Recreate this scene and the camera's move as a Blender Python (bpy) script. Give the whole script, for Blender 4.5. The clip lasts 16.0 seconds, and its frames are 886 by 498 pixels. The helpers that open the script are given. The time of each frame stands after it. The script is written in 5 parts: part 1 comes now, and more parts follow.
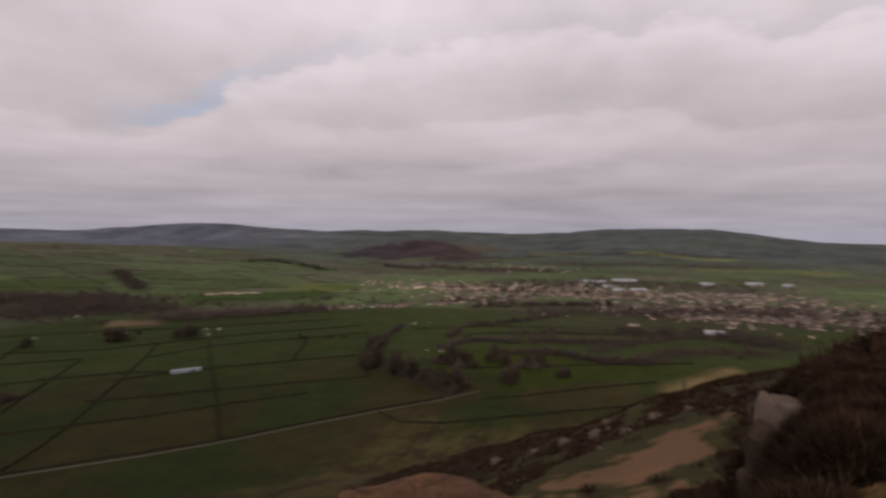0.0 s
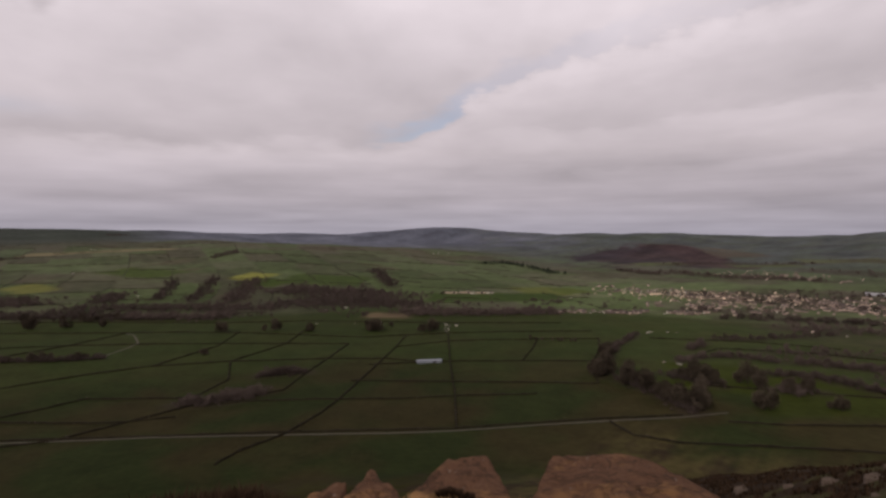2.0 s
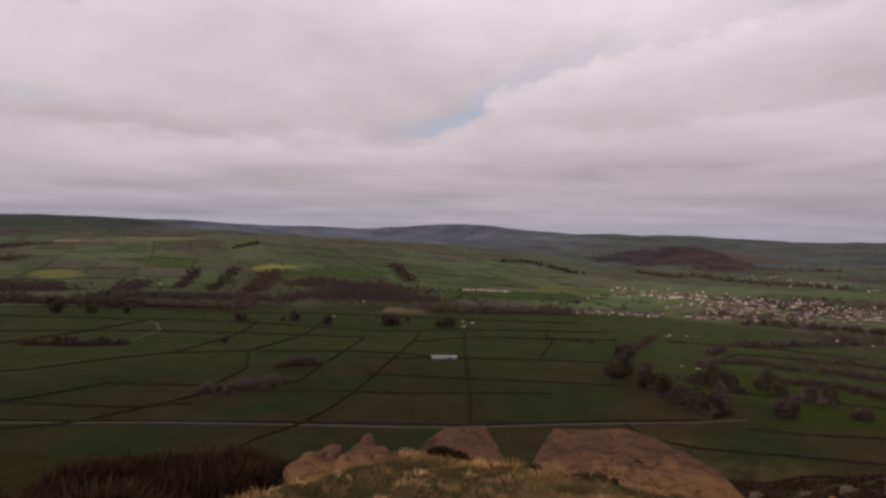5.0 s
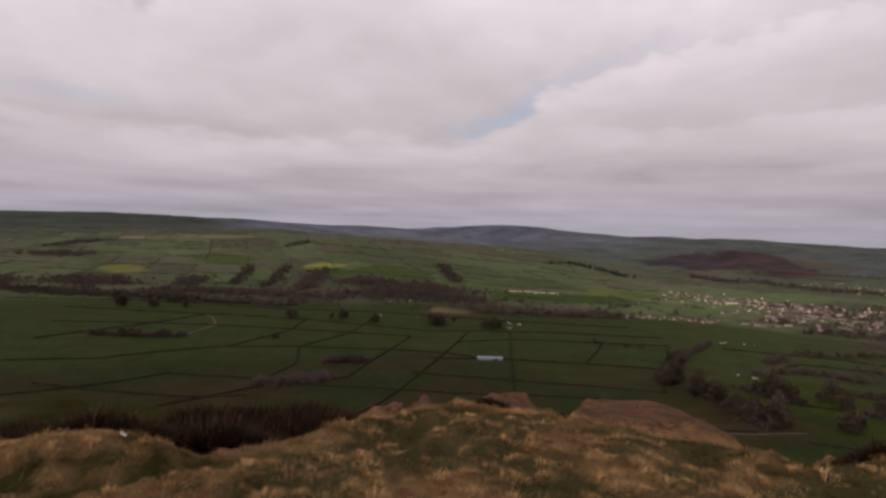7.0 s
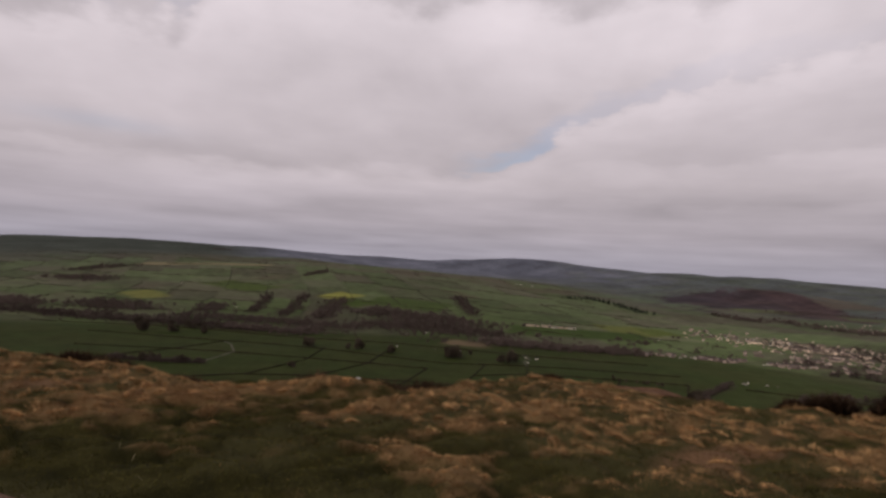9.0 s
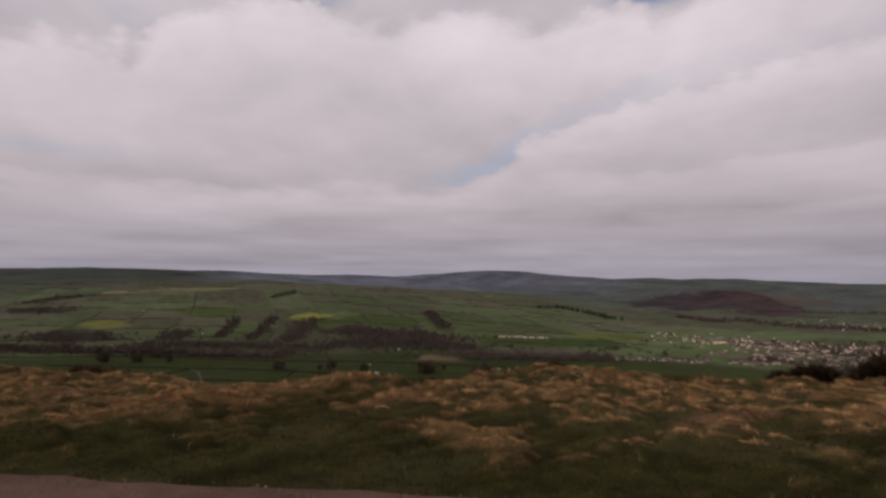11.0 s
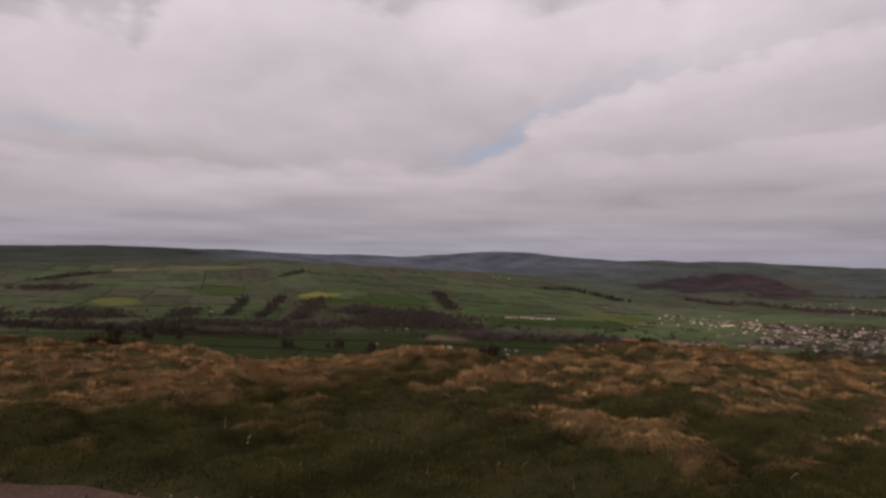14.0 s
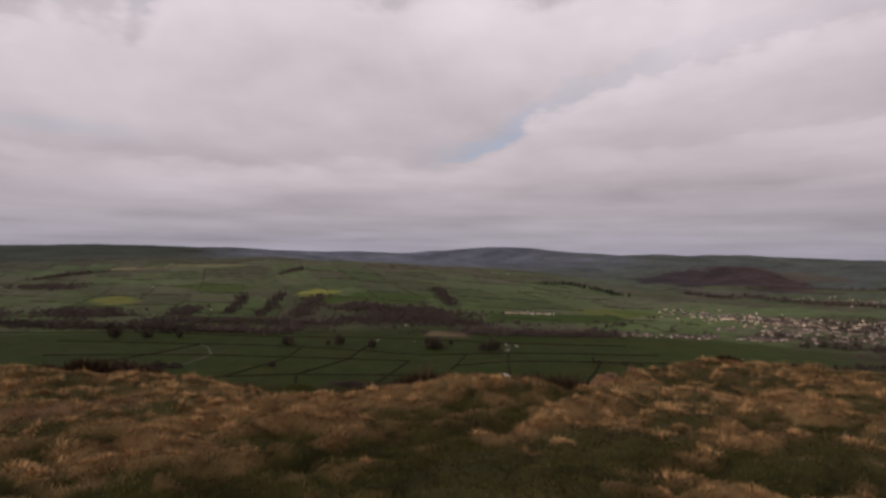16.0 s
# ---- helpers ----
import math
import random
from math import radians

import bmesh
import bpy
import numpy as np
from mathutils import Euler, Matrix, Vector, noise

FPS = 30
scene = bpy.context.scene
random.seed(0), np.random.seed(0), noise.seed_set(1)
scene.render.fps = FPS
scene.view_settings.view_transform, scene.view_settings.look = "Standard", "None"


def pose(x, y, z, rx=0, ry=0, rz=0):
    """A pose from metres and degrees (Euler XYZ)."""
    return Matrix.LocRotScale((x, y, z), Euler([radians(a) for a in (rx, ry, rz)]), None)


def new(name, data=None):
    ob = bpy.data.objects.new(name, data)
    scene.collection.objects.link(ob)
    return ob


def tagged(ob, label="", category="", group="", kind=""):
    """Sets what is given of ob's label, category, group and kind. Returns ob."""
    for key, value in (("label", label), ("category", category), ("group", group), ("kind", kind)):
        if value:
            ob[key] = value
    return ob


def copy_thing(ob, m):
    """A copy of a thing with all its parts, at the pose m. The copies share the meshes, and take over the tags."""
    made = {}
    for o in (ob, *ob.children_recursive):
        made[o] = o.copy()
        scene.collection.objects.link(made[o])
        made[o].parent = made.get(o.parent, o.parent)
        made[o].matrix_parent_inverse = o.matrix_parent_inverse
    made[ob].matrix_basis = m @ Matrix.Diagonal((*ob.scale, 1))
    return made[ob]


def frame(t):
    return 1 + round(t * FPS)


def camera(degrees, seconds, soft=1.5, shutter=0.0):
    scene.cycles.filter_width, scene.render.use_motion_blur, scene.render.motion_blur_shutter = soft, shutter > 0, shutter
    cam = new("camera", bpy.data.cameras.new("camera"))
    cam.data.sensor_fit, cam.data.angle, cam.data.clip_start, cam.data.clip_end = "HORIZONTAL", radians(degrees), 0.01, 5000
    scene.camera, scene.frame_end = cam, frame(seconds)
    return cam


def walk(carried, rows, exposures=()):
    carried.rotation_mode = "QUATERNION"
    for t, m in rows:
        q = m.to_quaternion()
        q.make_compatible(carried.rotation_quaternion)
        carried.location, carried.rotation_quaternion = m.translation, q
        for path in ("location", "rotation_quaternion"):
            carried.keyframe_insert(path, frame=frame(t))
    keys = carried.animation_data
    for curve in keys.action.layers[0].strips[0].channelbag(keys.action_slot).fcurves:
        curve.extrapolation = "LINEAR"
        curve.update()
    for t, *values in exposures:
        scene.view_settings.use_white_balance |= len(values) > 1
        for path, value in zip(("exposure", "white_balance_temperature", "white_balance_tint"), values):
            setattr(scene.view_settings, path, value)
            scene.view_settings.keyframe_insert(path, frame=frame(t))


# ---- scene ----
# ---------------------------------------------------------------- camera
cam = camera(77.4, 16.0, soft=2.8, shutter=0.2)
PATH = [  # seconds, x, y, z, yaw, pitch, lean
    (0, 1.84, 5.74, 2.08, -23.56, -1.96, -0.28),
    (0.5, 1.55, 4.49, 2.39, -0.48, -1.56, 0.25),
    (1, 1.55, 4.32, 2.33, 1.96, -1.84, 0.08),
    (1.5, 1.58, 4.17, 2.42, 0.70, -1.87, 0.09),
    (2, 1.66, 4.09, 2.39, 0.00, -1.69, 0.02),
    (2.5, 1.68, 3.94, 2.28, 0.25, -1.52, 0.42),
    (3, 1.86, 3.84, 2.16, -1.48, -1.49, 0.31),
    (3.5, 2.04, 3.90, 1.95, -0.61, -1.56, 0.08),
    (3.7, 2.09, 3.87, 1.83, -0.82, -1.72, -0.21),
    (6, 1.66, 4.36, 2.18, 5.54, -2.16, -2.07),
    (6.5, 1.80, 3.87, 2.18, 6.71, -2.10, -1.87),
    (7, 1.86, 3.15, 1.93, 6.77, -2.14, -2.07),
    (7.5, 1.65, 1.86, 1.73, 7.07, -0.84, -3.13),
    (8, 1.42, 0.63, 1.80, 7.90, -0.21, -3.38),
    (8.2, 1.51, 0.32, 1.86, 8.91, 0.28, -3.36),
    (10.3, 0.68, -1.09, 2.03, 7.07, 1.54, -1.70),
    (10.5, 0.71, -1.14, 1.97, 6.32, 1.67, -1.58),
    (11, 0.71, -0.95, 1.69, 5.48, 2.74, -0.62),
    (11.5, 0.54, -0.57, 1.53, 5.65, 2.82, -0.46),
    (12, 0.29, -0.21, 1.41, 5.64, 2.18, -1.14),
    (12.5, 0.00, 0.00, 1.37, 5.84, 1.66, -1.46),
    (13, -0.15, 0.02, 1.36, 5.64, 0.94, -1.34),
    (13.5, -0.24, 0.11, 1.36, 5.54, 0.65, -1.19),
    (14, -0.38, 0.36, 1.37, 6.21, 0.73, -1.12),
    (14.5, -0.56, 0.49, 1.36, 5.61, 0.39, -0.82),
    (15, -0.78, 1.02, 1.43, 6.05, 0.57, -0.89),
    (15.5, -0.95, 1.42, 1.50, 6.28, 0.45, -0.77),
    (16, -1.05, 1.47, 1.49, 6.12, 0.31, -0.60),
]
walk(cam, [(t, pose(x, y, z, 90 + p, 0, h) @ pose(0, 0, 0, 0, 0, -l)) for t, x, y, z, h, p, l in PATH],
     exposures=((0, 0.04, 6650, 18.0), (5.8, 0.06, 6650, 18.0), (7.5, 0.08, 6650, 18.0), (8.1, -0.05, 6650, 18.0), (10.5, -0.06, 6600, 18.0), (11.5, -0.19, 6600, 18.0), (13, -0.17, 6600, 18.0), (14, -0.11, 6600, 18.0), (16, -0.06, 6600, 18.0)))

# ---------------------------------------------------------------- sky and sun
SUN_EL, SUN_AZ = 38.0, -140.0          # degrees; azimuth clockwise from +y
world = bpy.data.worlds.new("sky")
scene.world = world
world.use_nodes = True
wt = world.node_tree
wt.nodes.clear()


def math_node(tree, op, a, b=None, c=None, clamp=False):
    n = tree.nodes.new("ShaderNodeMath")
    n.operation, n.use_clamp = op, clamp
    for i, v in enumerate((a, b, c)):
        if v is None:
            continue
        if isinstance(v, (int, float)):
            n.inputs[i].default_value = v
        else:
            tree.links.new(v, n.inputs[i])
    return n.outputs[0]


def ramp_node(tree, fac, stops):
    n = tree.nodes.new("ShaderNodeValToRGB")
    e = n.color_ramp.elements
    while len(e) < len(stops):
        e.new(0.5)
    for el, (p, col) in zip(e, stops):
        el.position = p
        el.color = (*col, 1) if len(col) == 3 else col
    if fac is not None:
        tree.links.new(fac, n.inputs[0])
    return n.outputs[0]


def noise_node(tree, vec, scale, detail=4, rough=0.55, distort=0.0):
    n = tree.nodes.new("ShaderNodeTexNoise")
    n.inputs["Scale"].default_value = scale
    n.inputs["Detail"].default_value = detail
    n.inputs["Roughness"].default_value = rough
    n.inputs["Distortion"].default_value = distort
    if vec is not None:
        tree.links.new(vec, n.inputs["Vector"])
    return n.outputs["Fac"]


def mix_node(tree, fac, a, b, blend="MIX"):
    n = tree.nodes.new("ShaderNodeMix")
    n.data_type, n.blend_type = "RGBA", blend
    for sock, v in ((n.inputs[0], fac), (n.inputs[6], a), (n.inputs[7], b)):
        if isinstance(v, (int, float)):
            sock.default_value = v
        elif isinstance(v, tuple):
            sock.default_value = (*v, 1)
        else:
            tree.links.new(v, sock)
    return n.outputs[2]


def smooth_node(tree, v, lo, hi, a=0.0, b=1.0):
    n = tree.nodes.new("ShaderNodeMapRange")
    n.interpolation_type = "SMOOTHSTEP"
    tree.links.new(v, n.inputs[0])
    for i, q in enumerate((lo, hi, a, b)):
        n.inputs[i + 1].default_value = q
    return n.outputs[0]


CLOUD_ROWS = [  # name, (bearing, height) of the tops, how deep the light reaches, strength
    ("upper", [(-0.80, 0.315), (-0.70, 0.33), (-0.64, 0.337), (-0.615, 0.332), (-0.58, 0.372), (-0.48, 0.412), (-0.31, 0.423), (-0.10, 0.425), (0.11, 0.423), (0.23, 0.422), (0.33, 0.42), (0.45, 0.45)], 0.115, 0.92),
    ("middle", [(-0.16, 0.145), (-0.07, 0.163), (0.020, 0.203), (0.085, 0.238), (0.150, 0.266), (0.215, 0.285), (0.30, 0.297), (0.42, 0.312), (0.53, 0.335), (0.64, 0.35), (0.72, 0.320), (0.81, 0.333), (0.97, 0.288)], 0.060, 1.0),
    ("lower", [(-0.79, 0.136), (-0.65, 0.150), (-0.54, 0.137), (-0.45, 0.133), (-0.26, 0.155), (-0.11, 0.158), (0.025, 0.181), (0.117, 0.193), (0.194, 0.181), (0.30, 0.180), (0.44, 0.190), (0.56, 0.198), (0.67, 0.209), (0.77, 0.195), (0.89, 0.158), (1.08, 0.165)], 0.034, 0.80),
    ("farther", [(-0.79, 0.072), (-0.60, 0.084), (-0.30, 0.090), (-0.11, 0.096), (0.092, 0.118), (0.22, 0.100), (0.39, 0.104), (0.60, 0.114), (0.96, 0.096)], 0.020, 0.55),
]


def build_sky():
    """Blue sky behind a broken deck of stratocumulus: heaped overhead, drawn out into bars towards the horizon."""
    L = wt.links.new

    def op(kind, a, b=None, clamp=False):
        return math_node(wt, kind, a, b, clamp=clamp)

    def spot(az0, up0, w, h):
        du, dv = op("DIVIDE", op("SUBTRACT", az, az0), w), op("DIVIDE", op("SUBTRACT", up, up0), h)
        return op("EXPONENT", op("MULTIPLY", op("ADD", op("MULTIPLY", du, du), op("MULTIPLY", dv, dv)), -1.0))

    out = wt.nodes.new("ShaderNodeOutputWorld")
    sky = wt.nodes.new("ShaderNodeTexSky")
    sky.sky_type, sky.sun_disc = "NISHITA", False
    sky.sun_elevation, sky.sun_rotation = radians(SUN_EL), radians(SUN_AZ)
    clear = wt.nodes.new("ShaderNodeBackground")
    clear.inputs[1].default_value = 0.11
    L(sky.outputs[0], clear.inputs[0])
    co = wt.nodes.new("ShaderNodeTexCoord")
    sep = wt.nodes.new("ShaderNodeSeparateXYZ")
    L(co.outputs["Generated"], sep.inputs[0])
    x, y = sep.outputs[0], sep.outputs[1]
    up = op("MAXIMUM", sep.outputs[2], 0.0)
    az = op("ARCTAN2", x, y)
    flat = op("SQRT", op("ADD", op("ADD", op("MULTIPLY", x, x), op("MULTIPLY", y, y)), 0.0001))
    tall = op("MULTIPLY", op("LOGARITHM", op("ADD", up, 0.085), math.e), 0.66)

    def drum(lift, stretch):
        com = wt.nodes.new("ShaderNodeCombineXYZ")
        L(op("DIVIDE", x, flat), com.inputs[0])
        L(op("DIVIDE", y, flat), com.inputs[1])
        L(op("ADD", op("MULTIPLY", tall, stretch), lift), com.inputs[2])
        return com.outputs[0]

    body = noise_node(wt, drum(0.0, 1.0), 2.9, 5, 0.44, 0.1)
    above = noise_node(wt, drum(0.075, 1.0), 2.9, 5, 0.44, 0.1)
    bars = noise_node(wt, drum(3.0, 3.4), 2.2, 4, 0.5, 0.1)
    wisp = noise_node(wt, drum(5.0, 1.3), 7.0, 5, 0.5, 0.1)
    relief = op("SUBTRACT", body, above)
    low = smooth_node(wt, up, 0.05, 0.20, 1.0, 0.0)
    tone = op("ADD", op("MULTIPLY", relief, 0.40), op("MULTIPLY", op("SUBTRACT", body, 0.5), 0.26))
    tone = op("ADD", tone, op("MULTIPLY", op("SUBTRACT", wisp, 0.5), 0.20))
    tone = op("ADD", tone, op("MULTIPLY", op("MULTIPLY", op("SUBTRACT", bars, 0.5), 0.42), op("ADD", low, 0.20)))
    # rows of cloud, each with a bright heaped top and a grey foot, the lower ones farther off
    ragged = op("ADD", op("MULTIPLY", op("SUBTRACT", wisp, 0.5), 0.11), op("MULTIPLY", op("SUBTRACT", noise_node(wt, drum(9.0, 1.6), 19.0, 4, 0.55), 0.5), 0.050))
    thick = smooth_node(wt, up, 0.05, 0.30, 0.35, 1.0)
    turn = op("MULTIPLY", op("ADD", az, 1.2), 1 / 2.4)
    crest, depth = None, {}
    for name, line, fade, gain in CLOUD_ROWS:
        ramp = wt.nodes.new("ShaderNodeValToRGB")
        e = ramp.color_ramp.elements
        ramp.color_ramp.interpolation = "CARDINAL"
        while len(e) < len(line):
            e.new(0.5)
        for el, (q, h) in zip(e, line):
            el.position = (q + 1.2) / 2.4
            el.color = (h, h, h, 1)
        L(turn, ramp.inputs[0])
        under = op("ADD", op("SUBTRACT", ramp.outputs[0], up), op("MULTIPLY", ragged, thick))
        depth[name] = under
        lit = op("MULTIPLY", smooth_node(wt, under, -0.020, 0.026), op("EXPONENT", op("MULTIPLY", op("MAXIMUM", under, 0.0), -1.0 / fade)))
        lit = op("MULTIPLY", lit, gain)
        crest = lit if crest is None else op("MAXIMUM", crest, lit)
    tone = op("ADD", tone, op("SUBTRACT", op("MULTIPLY", crest, 0.27), 0.075))
    # a rift of blue shows over the tops of the middle rows
    over = op("MULTIPLY", depth["middle"], -1.0)
    rift = op("MULTIPLY", smooth_node(wt, over, -0.006, 0.008), smooth_node(wt, over, 0.012, 0.045, 1.0, 0.0))
    rift = op("MULTIPLY", rift, smooth_node(wt, depth["lower"], 0.002, -0.008))
    rift = op("MULTIPLY", rift, op("MULTIPLY", smooth_node(wt, az, -0.17, -0.06), smooth_node(wt, az, 0.12, 0.40, 1.0, 0.35)))
    # dull near the horizon, brighter higher up; the unseen part overhead is dimmed to darken the land
    rise = smooth_node(wt, up, -0.12, 0.40, 0.395, 0.64)
    overhead_dim = smooth_node(wt, up, 0.48, 0.85, 1.0, 0.3)
    glow = op("MULTIPLY", op("MULTIPLY", rise, overhead_dim), op("ADD", op("MULTIPLY", tone, 1.15), 0.975))
    colour = ramp_node(wt, up, [(0.0, (0.87, 0.86, 0.98)), (0.06, (0.95, 0.90, 0.965)), (0.14, (0.99, 0.93, 0.96)), (0.5, (0.99, 0.945, 0.975))])
    cloud = wt.nodes.new("ShaderNodeBackground")
    L(colour, cloud.inputs[0])
    L(glow, cloud.inputs[1])
    hole = op("MULTIPLY", rift, op("ADD", op("MULTIPLY", spot(-0.02, 0.19, 0.14, 0.05), 0.30), 0.15))
    hole = op("MAXIMUM", hole, op("MULTIPLY", spot(-0.72, 0.180, 0.10, 0.012), 0.20))
    high = op("MAXIMUM", spot(-0.40, 0.452, 0.085, 0.022), spot(0.275, 0.450, 0.06, 0.022))
    high = op("MULTIPLY", op("ADD", high, op("MULTIPLY", op("SUBTRACT", wisp, 0.5), 0.8)), 1.4, clamp=True)
    high = op("MULTIPLY", high, smooth_node(wt, depth["upper"], -0.002, -0.014))
    mix = wt.nodes.new("ShaderNodeMixShader")
    L(op("MAXIMUM", hole, high), mix.inputs[0])
    L(cloud.outputs[0], mix.inputs[1])
    L(clear.outputs[0], mix.inputs[2])
    L(mix.outputs[0], out.inputs[0])


build_sky()
sun = new("sun", bpy.data.lights.new("sun", "SUN"))
sun.data.energy, sun.data.angle, sun.data.color = 1.0, radians(10), (1.0, 0.93, 0.82)
sun.rotation_euler = Euler((radians(90 - SUN_EL), 0, radians(180 - SUN_AZ)))

# ---------------------------------------------------------------- materials


def material(name, colour, rough=0.9, spread=0.35, scales=(3.0, 40.0), bump=0.0, attr="", metal=0.0, island=0.0, each=0.0, tint=None, spec=0.15):
    """A procedural surface: colour varied at two scales, by mesh piece and by object, with fine relief."""
    m = bpy.data.materials.new(name)
    m.use_nodes = True
    t = m.node_tree
    bsdf = t.nodes["Principled BSDF"]
    bsdf.inputs["Roughness"].default_value = rough
    bsdf.inputs["Metallic"].default_value = metal
    bsdf.inputs["Specular IOR Level"].default_value = spec
    geo = t.nodes.new("ShaderNodeNewGeometry")
    pos = geo.outputs["Position"]
    big, fine = noise_node(t, pos, scales[0], 4), noise_node(t, pos, scales[1], 5, 0.65)
    if attr:
        a = t.nodes.new("ShaderNodeAttribute")
        a.attribute_name = attr
        base = a.outputs["Color"]
    else:
        base = colour
    if tint:
        base = mix_node(t, ramp_node(t, big, [(0.40, (0, 0, 0)), (0.62, (1, 1, 1))]), base, tint)
    v = math_node(t, "ADD", math_node(t, "MULTIPLY", math_node(t, "SUBTRACT", big, 0.5), 2.2 * spread),
                  math_node(t, "MULTIPLY", math_node(t, "SUBTRACT", fine, 0.5), 2.2 * spread))
    if island:
        v = math_node(t, "ADD", v, math_node(t, "MULTIPLY", math_node(t, "SUBTRACT", geo.outputs["Random Per Island"], 0.5), 2 * island))
    if each:
        info = t.nodes.new("ShaderNodeObjectInfo")
        v = math_node(t, "ADD", v, math_node(t, "MULTIPLY", math_node(t, "SUBTRACT", info.outputs["Random"], 0.5), 2 * each))
    gain = math_node(t, "MAXIMUM", math_node(t, "ADD", v, 1.0), 0.15)
    com = t.nodes.new("ShaderNodeCombineXYZ")
    for i in range(3):
        t.links.new(gain, com.inputs[i])
    t.links.new(mix_node(t, 1.0, base, com.outputs[0], "MULTIPLY"), bsdf.inputs["Base Color"])
    if bump:
        b = t.nodes.new("ShaderNodeBump")
        b.inputs["Strength"].default_value = 0.8
        b.inputs["Distance"].default_value = bump
        t.links.new(fine, b.inputs["Height"])
        t.links.new(b.outputs[0], bsdf.inputs["Normal"])
    return m


def rock_material():
    """Weathered gritstone: grey-brown skin, ochre scars, dark lichen, pale specks, pitted relief."""
    m = material("gritstone", (0.200, 0.108, 0.066), 0.92, 0.34, (3.5, 26.0), spec=0.06)
    t = m.node_tree
    bsdf = t.nodes["Principled BSDF"]
    skin = bsdf.inputs["Base Color"].links[0].from_socket
    pos = t.nodes.new("ShaderNodeNewGeometry").outputs["Position"]
    # ochre where the skin has worn through, mostly on the trodden side
    sep = t.nodes.new("ShaderNodeSeparateXYZ")
    t.links.new(pos, sep.inputs[0])
    trodden = math_node(t, "MULTIPLY", math_node(t, "SUBTRACT", 9.55, sep.outputs[1]), 0.40)
    trodden = math_node(t, "MAXIMUM", math_node(t, "MINIMUM", trodden, 0.16), -0.10)
    worn = math_node(t, "ADD", noise_node(t, pos, 2.6, 7, 0.68, 0.4), trodden)
    scar = ramp_node(t, worn, [(0.47, (0, 0, 0)), (0.62, (1, 1, 1))])
    c = mix_node(t, math_node(t, "MULTIPLY", scar, 0.85), skin, (0.38, 0.205, 0.092))
    lichen = ramp_node(t, noise_node(t, pos, 5.0, 7, 0.72, 0.3), [(0.50, (0, 0, 0)), (0.66, (1, 1, 1))])
    c = mix_node(t, math_node(t, "MULTIPLY", lichen, 0.75), c, (0.058, 0.038, 0.028))
    crack = ramp_node(t, noise_node(t, pos, 1.3, 4, 0.6, 1.2), [(0.478, (0, 0, 0)), (0.494, (1, 1, 1)), (0.506, (1, 1, 1)), (0.522, (0, 0, 0))])
    c = mix_node(t, math_node(t, "MULTIPLY", crack, 0.45), c, (0.035, 0.024, 0.018))
    speck = ramp_node(t, noise_node(t, pos, 13.0, 2, 0.5), [(0.69, (0, 0, 0)), (0.73, (1, 1, 1))])
    c = mix_node(t, math_node(t, "MULTIPLY", speck, 0.6), c, (0.36, 0.29, 0.24))
    t.links.new(c, bsdf.inputs["Base Color"])
    b = t.nodes.new("ShaderNodeBump")
    b.inputs["Strength"].default_value, b.inputs["Distance"].default_value = 1.0, 0.09
    t.links.new(noise_node(t, pos, 9.0, 8, 0.7), b.inputs["Height"])
    t.links.new(b.outputs[0], bsdf.inputs["Normal"])
    return m


M_GROUND = material("land", (0.06, 0.06, 0.03), 0.95, 0.40, (0.035, 0.16), 0.0, attr="cover", spec=0.05)
M_BLADE = material("grass_blades", (0.1, 0.09, 0.04), 0.9, 0.30, (1.5, 9.0), 0.0, attr="cover", island=0.2, spec=0.04)
M_ROCK = rock_material()
M_TRACK = material("worn_gravel", (0.185, 0.112, 0.080), 0.95, 0.75, (1.8, 60.0), 0.03)
M_PEBBLE = material("pebbles", (0.22, 0.15, 0.12), 0.9, 0.2, (5.0, 60.0), island=0.7)
M_BOULDER = material("grey_boulder", (0.135, 0.102, 0.080), 0.92, 0.4, (1.2, 9.0), 0.03)
M_CRAG = material("lichened_crag", (0.070, 0.049, 0.034), 0.94, 0.6, (1.6, 9.0), 0.06)
M_LANE = material("pale_lane", (0.118, 0.108, 0.080), 0.9, 0.3, (0.03, 0.8))
M_WALL = material("drystone", (0.032, 0.027, 0.018), 0.95, 0.5, (0.03, 1.2), spec=0.04)
M_HEDGE = material("hedge", (0.046, 0.044, 0.028), 0.95, 0.4, (0.03, 0.6))
# twigs of the woods, paled and greyed in colour to paint in haze
M_TWIG = material("bare_twigs", (0.112, 0.086, 0.074), 0.95, 0.25, (0.02, 0.5), island=0.28, each=0.25, spec=0.03)
M_CROWN = material("dark_twigs", (0.082, 0.065, 0.048), 0.95, 0.2, (0.02, 0.5), island=0.25, each=0.3, spec=0.03)
M_BARK = material("bark", (0.05, 0.04, 0.03), 0.95, 0.3, (0.5, 4.0))
M_PINE = material("conifer", (0.020, 0.026, 0.016), 0.95, 0.2, (0.02, 0.5), island=0.4)
M_STONE = material("house_stone", (0.38, 0.30, 0.23), 0.9, 0.15, (0.05, 1.0), each=0.45)
M_RENDER = material("white_render", (0.80, 0.73, 0.60), 0.85, 0.1, (0.05, 1.0), each=0.2)
M_SLATE = material("slate", (0.09, 0.082, 0.082), 0.7, 0.15, (0.05, 1.0), each=0.4)
M_SHEET = material("pale_sheeting", (0.31, 0.335, 0.38), 0.55, 0.08, (0.05, 0.6))
M_WHITE = material("white_cladding", (0.50, 0.50, 0.52), 0.6, 0.08, (0.05, 0.6))
M_WOOD = material("weathered_wood", (0.05, 0.042, 0.034), 0.9, 0.25, (3.0, 30.0))

# ---------------------------------------------------------------- helpers


